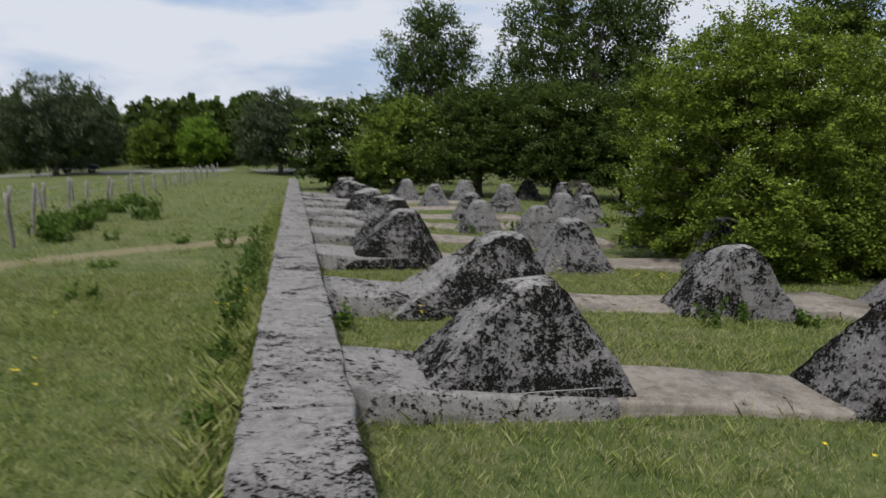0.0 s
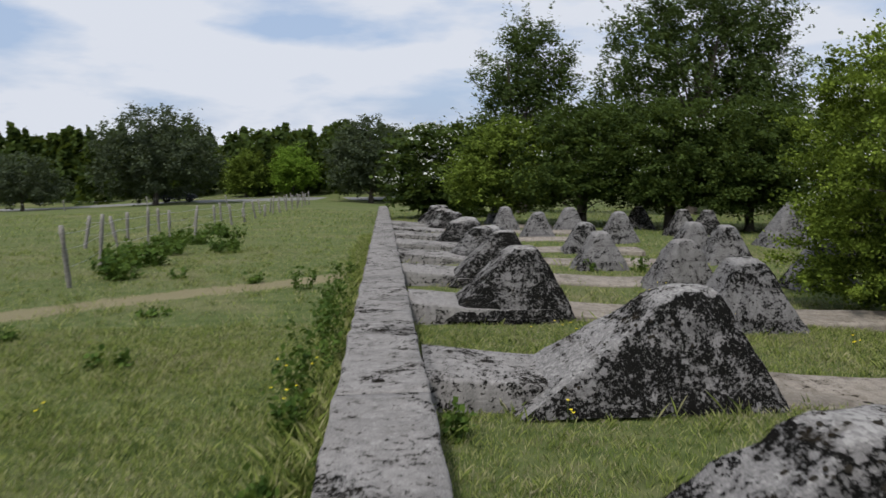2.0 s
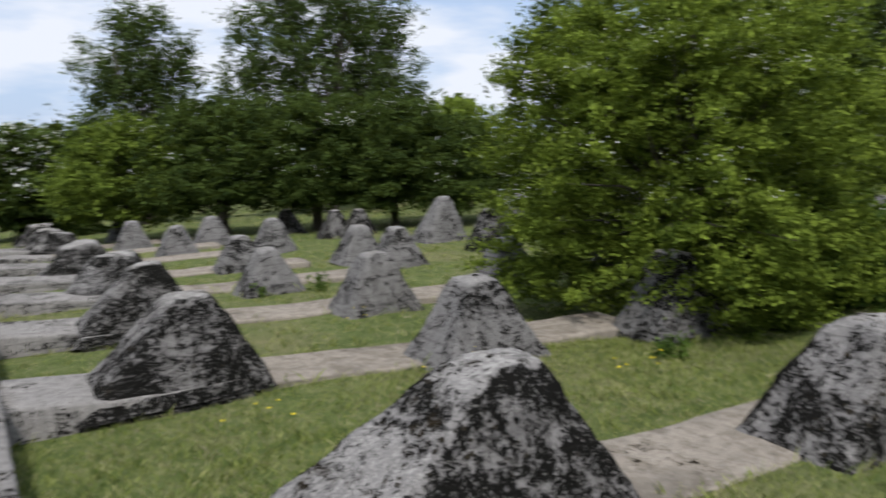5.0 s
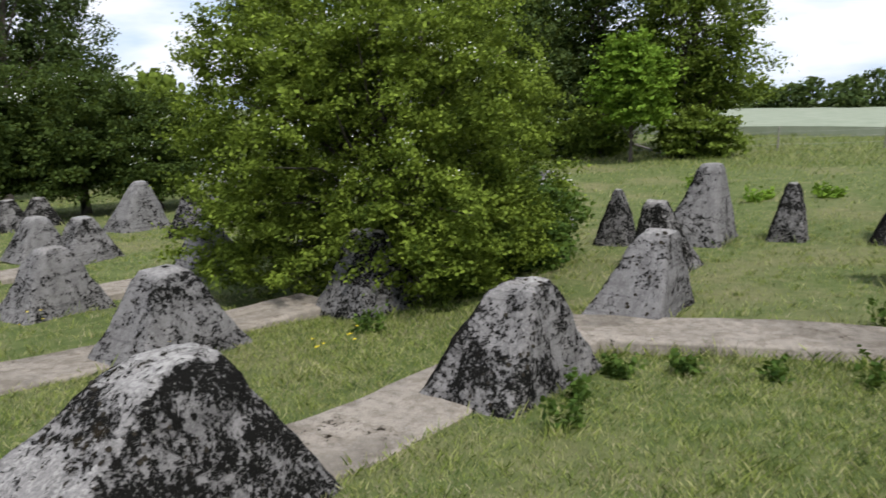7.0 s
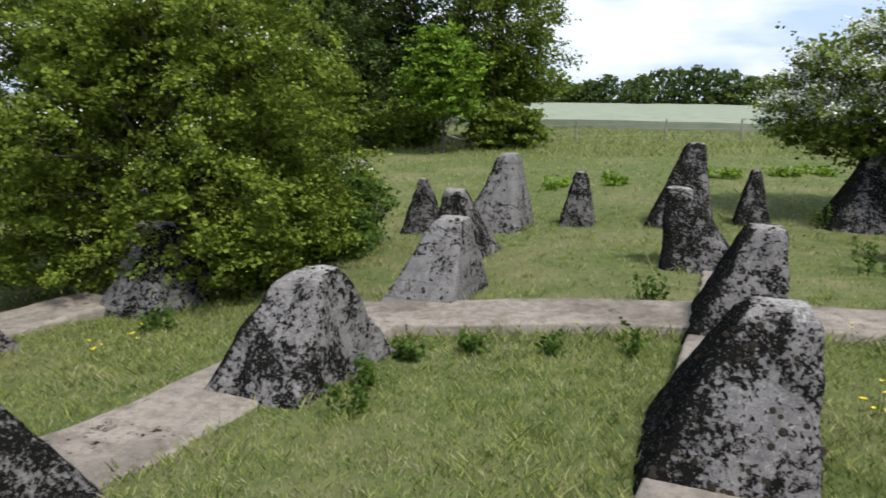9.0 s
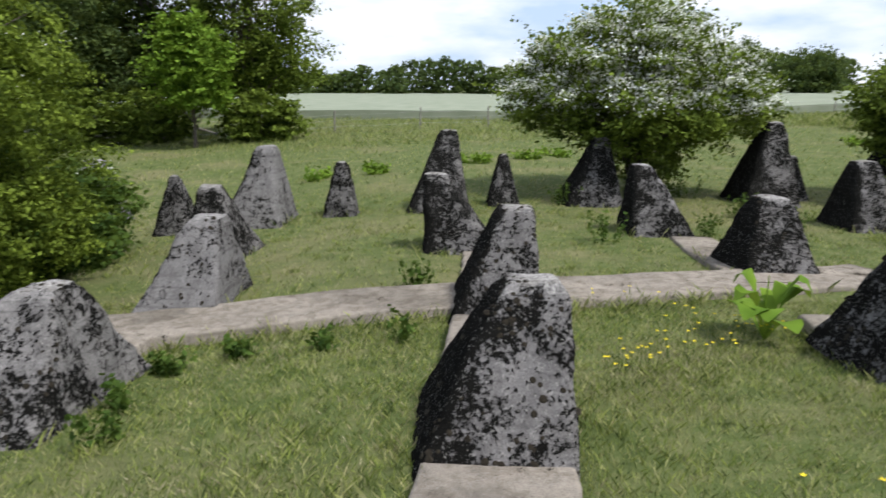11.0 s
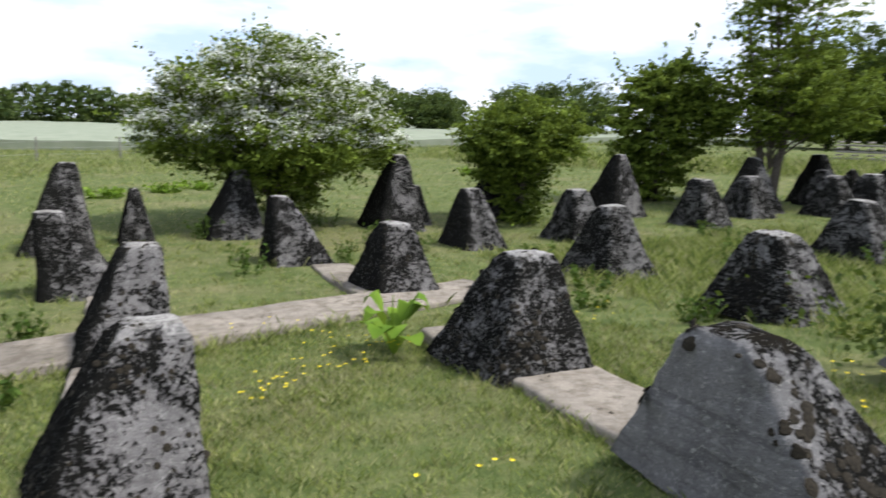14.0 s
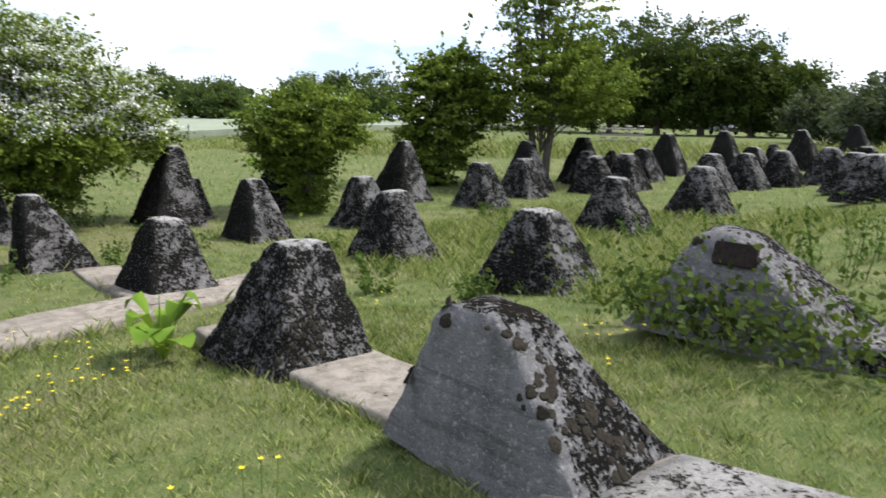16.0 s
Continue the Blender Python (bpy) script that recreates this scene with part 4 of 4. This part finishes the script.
def car(x, y, turn, colour):
    """A small far car: body with cabin, windows and wheels."""
    paint, glass, rubber = plain_mat("car_paint", colour, tuple(c * 1.2 for c in colour), 2, 0.3), plain_mat("car_glass", (0.01, 0.012, 0.014), (0.02, 0.022, 0.025), 2, 0.1), plain_mat("tyre_rubber", (0.012, 0.012, 0.012), (0.02, 0.02, 0.02), 9, 0.9)
    root = tagged(new("car"), "small dark car parked on the far road" if colour[0] < 0.2 else "pale vehicle parked by the far grove", "car")
    root.matrix_world = pose(x, y, ground(x, y) + 0.08, 0, 0, turn)
    prof = [(-2.1, 0.35), (-2.1, 0.85), (-1.6, 0.98), (-0.9, 1.42), (0.5, 1.45), (1.15, 0.98), (2.0, 0.85), (2.1, 0.4)]
    v = [(px, -0.82, pz) for px, pz in prof] + [(px, 0.82, pz) for px, pz in prof]
    bm = bmesh.new()
    bv = [bm.verts.new(p) for p in v]
    n = len(prof)
    for i in range(n):
        j = (i + 1) % n
        bm.faces.new((bv[i], bv[j], bv[j + n], bv[i + n]))
    bm.faces.new(bv[:n][::-1])
    bm.faces.new(bv[n:])
    bmesh.ops.recalc_face_normals(bm, faces=bm.faces)
    bmesh.ops.bevel(bm, geom=bm.edges, offset=0.05, segments=2, affect="EDGES")
    part("body", bm, paint, root)
    for s in (-0.835, 0.835):
        bm = bmesh.new()
        bm.faces.new([bm.verts.new(p) for p in ((-1.35, s, 1.0), (-0.85, s, 1.34), (0.45, s, 1.36), (0.9, s, 1.0))])
        bmesh.ops.solidify(bm, geom=bm.faces[:], thickness=0.02)
        part("window", bm, glass, root)
        for wx in (-1.3, 1.3):
            bm = bmesh.new()
            bmesh.ops.create_cone(bm, cap_ends=True, segments=18, radius1=0.33, radius2=0.33, depth=0.2, matrix=pose(wx, s * 0.93, 0.33, 90))
            bmesh.ops.bevel(bm, geom=[e for e in bm.edges if len(e.link_faces) == 2 and e.calc_face_angle(0) > 1], offset=0.04, segments=2, affect="EDGES")
            part("wheel", bm, rubber, root)


car(-24.3, 91.6, 5, (0.03, 0.035, 0.05))
car(43.5, -76.0, 150, (0.65, 0.66, 0.68))


def timber_stack(x, y, turn):
    """A cross-laid stack of grey timber under a tilted sheet."""
    root = tagged(new("timber_stack"), "stack of grey weathered timber at the meadow's edge", "timber")
    root.matrix_world = pose(x, y, ground(x, y), 0, 0, turn)
    for layer in range(6):
        for i in range(4):
            bm = bmesh.new()
            bmesh.ops.create_cube(bm, size=1, matrix=pose(0, -0.75 + 0.5 * i, 0.11 + 0.22 * layer) @ Matrix.Diagonal((3.2 - 0.12 * ((layer + i) % 3), 0.16, 0.11, 1)) if layer % 2 == 0 else pose(-1.4 + 0.93 * i, 0, 0.11 + 0.22 * layer) @ Matrix.Diagonal((0.16, 1.9 - 0.1 * (i % 2), 0.11, 1)))
            bmesh.ops.bevel(bm, geom=bm.edges, offset=0.015, segments=1, affect="EDGES")
            part("beam", bm, M_POST, root)


timber_stack(33.0, -41.0, 25)


# ---- plants on the ground ----
BEAM_X2, BEAM_Y2 = [p[1] for p in SECOND], [p[0] for p in SECOND]


def on_concrete(x, y, edge=0.0):
    """Which of the points lie on beams or under teeth."""
    hit = np.abs(x) < 0.35 + edge
    for yk in ROWS_Y:
        if yk < 0:
            hit |= (np.abs(y - yk) < 0.49 + edge) & (x > 0) & (x < 2.2)
            continue
        hit |= (np.abs(y - (yk - np.interp(x, (2.2, 4.2, 7.5), (0.0, 0.28, 0.4)))) < np.interp(x, (2.2, 2.3), (0.49, 0.44)) + edge) & (x > 0) & (x < 7.5)
        if yk > 8:
            continue
        hit |= (np.abs(y - (yk - 0.45)) < 0.30 + edge) & (x > 9) & (x < 12.6)
    hit |= (np.abs(x - np.interp(y, BEAM_X2, BEAM_Y2)) < 0.46 + edge) & (y < BEAM_X2[-1]) & (y > BEAM_X2[0])
    for tx, ty, a, b in TEETH:
        hit |= (np.abs(x - tx) < a + edge) & (np.abs(y - ty) < b + edge)
    return hit


def blades(n, x0, x1, y0, y1, tall, wide, name, label, keep=None, tuft=0, mat=None):
    x, y = rng.uniform(x0, x1, n), rng.uniform(y0, y1, n)
    if tuft:
        k = n // tuft
        x, y = np.repeat(x[:k], tuft) + rng.normal(size=k * tuft) * 0.05, np.repeat(y[:k], tuft) + rng.normal(size=k * tuft) * 0.05
    ok = ~on_concrete(x, y, -0.03) & ~((x < -0.4) & (np.abs(y - 0.95 * x - 19.4) < 0.5 + 0.25 * np.sin(x * 3) + rng.normal(size=len(x)) * 0.2))
    if keep is not None:
        ok &= keep(x, y)
    x, y = x[ok], y[ok]
    n = len(x)
    patch = np.array([noise.noise((a * 0.9, b * 0.9, 4.4)) * 0.6 + noise.noise((a * 3.4, b * 3.4, 1.4)) * 0.7 for a, b in zip(x, y)])
    z = np.array([ground(a, b) for a, b in zip(x, y)]) - 0.01
    h = tall * rng.uniform(0.5, 1.25, n) * (1 + 0.55 * patch)
    a = rng.random(n) * 6.283
    lean = h * rng.uniform(0.2, 1.1, n)
    b = rng.random(n) * 6.283
    dx, dy = np.cos(a) * wide / 2, np.sin(a) * wide / 2
    lx, ly = np.cos(b) * lean, np.sin(b) * lean
    v = np.stack([np.stack([x - dx, y - dy, z], 1), np.stack([x + dx, y + dy, z], 1),
                  np.stack([x + dx * 0.8 + lx * 0.5, y + dy * 0.8 + ly * 0.5, z + h * 0.62], 1), np.stack([x + lx, y + ly, z + h], 1)], 1).reshape(-1, 3)
    f = np.arange(4 * n).reshape(-1, 4)
    return tagged(new(name, mesh_from(name, v, f, mat or M_GRASS)), label, "grass", kind="stuff")


blades(250000, -5, 8.5, 0, 13, 0.062, 0.0065, "meadow_grass", "short grazed grass among the concrete beams")
blades(110000, -5, 8.5, 0, 13, 0.055, 0.005, "dry_grass", "dry straw-coloured blades among the green grass", lambda x, y: np.sin(x * 2.1 + np.sin(y * 1.7) * 1.4) * np.sin(y * 1.9 + np.sin(x * 1.3)) + rng.normal(size=len(x)) * 0.5 > 0.1, 0, M_STRAW)
blades(70000, -4.5, 0.3, 1, 12, 0.045, 0.006, "meadow_grass", "short grazed grass beside the long beam", lambda x, y: x < -0.3)
blades(150000, -14, 20, -14, 28, 0.065, 0.011, "meadow_grass", "grazed grass over the meadow", lambda x, y: (x < -5) | (x > 8.5) | (y < 0) | (y > 13))
blades(40000, -14, 20, -14, 28, 0.07, 0.010, "dry_grass", "dry straw-coloured blades over the meadow", lambda x, y: (x < -5) | (x > 8.5) | (y < 0) | (y > 13), 0, M_STRAW)
blades(120000, -40, 45, -45, 60, 0.12, 0.028, "far_grass", "coarser grass farther off", lambda x, y: (x < -14) | (x > 20) | (y < -14) | (y > 28))
blades(80000, -14, 18, -12, 26, 0.095, 0.008, "grass_tufts", "darker taller tufts in the grazed grass", None, 22)
blades(20000, 5.0, 13, -10, -1.2, 0.20, 0.008, "tall_grass", "tall green grass among the dark teeth", None, 9)
blades(16000, 0, 17, -8, 20, 0.17, 0.010, "grass_fringe", "long grass along the feet of beams and teeth", lambda x, y: on_concrete(x, y, 0.10), 6)
blades(14000, -0.75, -0.33, -2, 30, 0.20, 0.011, "grass_fringe", "long grass along the side of the long beam", None, 5)
blades(60000, 26, 62, -50, 22, 0.24, 0.018, "tall_grass", "tall grass along the field fence", lambda x, y: (x > 31 + np.abs(y - 12) * 0.45) & (x < 58 + np.maximum(0, -y) * 0.15))


blades(42000, 4, 46, -48, -14, 0.55, 0.03, "tall_growth", "band of tall bright green growth beyond the far teeth", lambda x, y: (y < -31 + (x - 10) * 0.62) & (y > -41 + (x - 10) * 0.62))


blades(4200, 3.0, 7.4, 2.35, 2.72, 0.11, 0.008, "grass_fringe", "long dark green grass along a slab between two teeth", lambda x, y: y < 2.55 + rng.random(len(x)) ** 3 * 0.3 - 0.03 * x, 4)
blades(9000, 6.5, 9.0, 2.2, 9.0, 0.14, 0.009, "grass_fringe", "long grass along the second long beam", lambda x, y: np.abs(x - np.interp(y, BEAM_X2, BEAM_Y2) + 0.6) < 0.16, 7)


def herb(x, y, h, r, n, size, label, leaf=None, name="weed_clump", spikes=0):
    """A leafy weed: stems with leaves up them, broad at the foot."""
    z = ground(x, y)
    root = tagged(new(name), label, "weed")
    root.location = (x, y, z)
    stems, pts = [], []
    for i in range(max(5, int(n / 22))):
        a, q = rng.random() * 6.283, rng.random() ** 0.6 * r
        b = Vector((q * math.cos(a) * 0.6, q * math.sin(a) * 0.6, -0.02))
        t = Vector((q * math.cos(a), q * math.sin(a), h * rng.uniform(0.55, 1.0)))
        stems.append(tube([b, b.lerp(t, 0.5) + Vector((0, 0, 0.02)), t], [0.006, 0.005, 0.002], 4))
        for k in range(22):
            s = rng.random() ** 0.8
            pts.append(b.lerp(t, s) + Vector(rng.normal(size=3)) * size * 0.7)
    tagged(part("stem", mesh_from("stem", *join_tubes(stems), M_WEED, True), M_WEED, root), kind="stuff")
    p = np.array([tuple(q) for q in pts])
    p[:, 2] = np.maximum(p[:, 2], 0.01)
    v, f = leaf_quads(p, size, 0.6)
    tagged(part("leaves", mesh_from("leaves", v, f, leaf or M_WEED), leaf or M_WEED, root), kind="stuff")
    return root


NETTLE, DOCK = "clump of green nettles at the foot of the concrete", "clump of broad-leaved dock in the grass"
for x, y, h, r in ((-0.66, 8.50, 0.45, 0.25), (-0.74, 9.53, 0.5, 0.3), (-0.69, 10.53, 0.6, 0.35), (-0.64, 11.79, 0.62, 0.3), (-0.74, 13.02, 0.6, 0.4), (-0.80, 14.65, 0.55, 0.4), (-1.57, 16.75, 0.5, 0.35), (-0.59, 6.92, 0.35, 0.2), (-0.64, 5.35, 0.25, 0.18),
                   (-0.85, 17.91, 0.5, 0.4), (4.88, 7.93, 0.36, 0.2), (5.49, 7.99, 0.28, 0.16), (6.35, 8.04, 0.22, 0.22), (6.77, 7.51, 0.24, 0.25), (6.91, 6.79, 0.18, 0.2), (7.08, 6.18, 0.35, 0.16), (8.94, 6.11, 0.35, 0.28),
                   (12.16, 3.26, 0.5, 0.4), (12.74, 1.49, 0.45, 0.35), (13.70, -0.38, 0.45, 0.4), (15.01, 0.14, 0.55, 0.45), (11.39, -1.68, 0.45, 0.4), (9.17, -1.12, 0.4, 0.4), (12.25, -3.87, 0.5, 0.4), (9.80, -4.85, 0.55, 0.5), (8.00, -3.66, 0.5, 0.45), (11.15, -6.15, 0.55, 0.5),
                   (8.09, -6.32, 0.5, 0.5), (12.97, -7.13, 0.5, 0.5), (4.13, -0.60, 0.6, 0.45), (3.68, -0.48, 0.65, 0.45), (4.45, -1.25, 0.6, 0.45), (2.90, -0.56, 0.5, 0.4), (2.40, -0.70, 0.5, 0.4), (1.98, -0.83, 0.5, 0.4), (3.52, -3.23, 0.9, 0.6), (4.45, -3.81, 0.9, 0.6), (2.46, -3.00, 0.85, 0.6), (5.58, -4.72, 0.8, 0.6), (3.70, -4.92, 0.8, 0.7), (2.60, -4.35, 0.8, 0.6), (6.77, -0.88, 0.35, 0.35), (8.10, -0.36, 0.3, 0.3),
                   (16.70, 3.36, 0.5, 0.5), (17.83, 0.41, 0.5, 0.5), (6.62, 11.23, 0.35, 0.3), (5.59, 18.56, 0.35, 0.35), (4.61, 18.81, 0.3, 0.3), (0.54, 8.20, 0.32, 0.1), (2.98, 9.67, 0.25, 0.12)):
    herb(x, y, h, r * 0.9, 210 if r > 0.2 else 110, 0.045, NETTLE)
for x, y, h, r in ((-5.47, 18.56, 0.55, 0.5), (-5.99, 19.81, 0.6, 0.55), (-5.74, 21.19, 0.6, 0.55), (-6.28, 22.69, 0.6, 0.6), (-6.03, 24.32, 0.6, 0.6), (-6.48, 26.12, 0.55, 0.6), (-6.36, 28.33, 0.5, 0.6), (-4.63, 24.82, 0.4, 0.5), (-5.83, 31.29, 0.45, 0.6), (-6.93, 33.53, 0.5, 0.6), (-4.10, 18.30, 0.25, 0.3), (-3.42, 14.04, 0.22, 0.3), (-2.90, 10.82, 0.2, 0.25), (-4.54, 12.29, 0.2, 0.3), (-2.59, 17.72, 0.3, 0.3)):
    herb(x, y, h if h > 0.35 else h * 0.6, r, 380 if h > 0.35 else 130, 0.085 if h > 0.35 else 0.06, DOCK, None, "dock_clump")
for x, y in ((23.04, 8.28), (25.31, 5.14), (22.13, 10.19), (26.64, 3.44), (27.83, 2.11), (25.53, 12.34), (31.10, -10.54), (34.69, -16.04), (30.61, -19.45), (27.91, -23.79), (24.79, -28.07), (32.96, -26.40), (40.06, -23.32), (21.54, -30.17), (19.56, -33.67), (42.79, -17.83)):
    herb(x, y, 0.28, 0.7, 300, 0.10, DOCK, M_LEAF_BRIGHT, "dock_clump")

# broad burdock by the second long beam
root = tagged(new("burdock"), "burdock with large pale green leaves by the beam", "weed")
root.location = (7.2, 2.75, ground(7.2, 2.75))
for i in range(11):
    a = i * 2.4
    ln, up = 0.42 + 0.1 * math.sin(i * 1.7), 0.22 + 0.09 * (i % 4)
    d = Vector((math.cos(a), math.sin(a), 0))
    s = Vector((-d.y, d.x, 0))
    vs = []
    for q, wd in ((0.0, 0.012), (0.35, 0.02), (0.45, 0.10), (0.65, 0.14), (0.85, 0.10), (1.0, 0.015)):
        c = d * ln * q + Vector((0, 0, up * math.sin(q * 2.2) * 1.25))
        vs += [tuple(c - s * wd + Vector((0, 0, 0.03 * wd / 0.14))), tuple(c), tuple(c + s * wd + Vector((0, 0, 0.03 * wd / 0.14)))]
    fs = [(3 * j + k, 3 * j + k + 1, 3 * j + k + 4, 3 * j + k + 3) for j in range(5) for k in range(2)]
    part("leaf", mesh_from("leaf", vs, fs, M_LEAF_BRIGHT, True), M_LEAF_BRIGHT, root)
v, f = join_tubes([tube([(0, 0, 0), (0.02, 0.01, 0.35), (0.03, 0.0, 0.62)], [0.014, 0.01, 0.005], 6)])
part("stalk", mesh_from("stalk", v, f, M_LEAF_BRIGHT, True), M_LEAF_BRIGHT, root)

# buttercups
for x, y, n, r in ((6.05, 4.17, 7, 0.16), (5.76, 4.44, 4, 0.12), (7.29, 3.21, 14, 0.45), (7.16, 2.79, 9, 0.3), (5.95, 4.33, 5, 0.25), (6.36, 3.63, 12, 0.35), (-2.18, 6.45, 5, 0.25), (-0.79, 8.87, 5, 0.25), (-2.53, 8.68, 2, 0.2), (-0.84, 10.10, 5, 0.3), (3.97, 0.16, 7, 0.3), (3.35, 1.16, 4, 0.2), (5.65, 10.67, 8, 0.35), (7.83, 12.71, 4, 0.3), (4.15, 11.89, 6, 0.5), (4.78, 15.07, 4, 0.3), (1.50, 8.45, 3, 0.2), (8.25, 3.82, 5, 0.4), (7.51, 0.34, 9, 0.6), (3.58, 3.63, 7, 0.5), (2.16, 11.56, 5, 0.4)):
    root = tagged(new("buttercups"), "small patch of yellow buttercups in the grass", "flowers")
    z0 = ground(x, y)
    root.location = (x, y, z0)
    heads, stalks = [], []
    for i in range(n):
        a, q = rng.random() * 6.283, r * math.sqrt(rng.random())
        hx, hy, hz = q * math.cos(a), q * math.sin(a), rng.uniform(0.13, 0.24)
        stalks.append(tube([(hx * 0.9, hy * 0.9, -0.02), (hx, hy, hz)], [0.003, 0.002], 4))
        for k in range(5):
            b = k * 1.2566 + a
            o = np.array([hx, hy, hz])
            heads.append([o, o + (0.012 * math.cos(b - 0.5), 0.012 * math.sin(b - 0.5), 0.006), o + (0.019 * math.cos(b), 0.019 * math.sin(b), 0.012), o + (0.012 * math.cos(b + 0.5), 0.012 * math.sin(b + 0.5), 0.006)])
    v = np.array(heads).reshape(-1, 3)
    tagged(part("petals", mesh_from("petals", v, np.arange(len(v)).reshape(-1, 4), M_YELLOW), M_YELLOW, root), "glossy yellow petals", kind="stuff")
    tagged(part("stem", mesh_from("stem", *join_tubes(stalks), M_WEED), M_WEED, root), kind="stuff")

# ivy over the notched tooth
p = np.stack([rng.normal(size=1600) * 0.75 + 3.2, rng.normal(size=1600) * 0.22 - 0.2, np.abs(rng.normal(size=1600)) * 0.28], 1)
p[:, 2] += deck(3.2, -0.2)
v, f = leaf_quads(p, 0.05, 0.2)
tagged(new("ivy", mesh_from("ivy", v, f, M_LEAF_DARK)), "dark green ivy creeping up a concrete tooth", "ivy", kind="stuff")
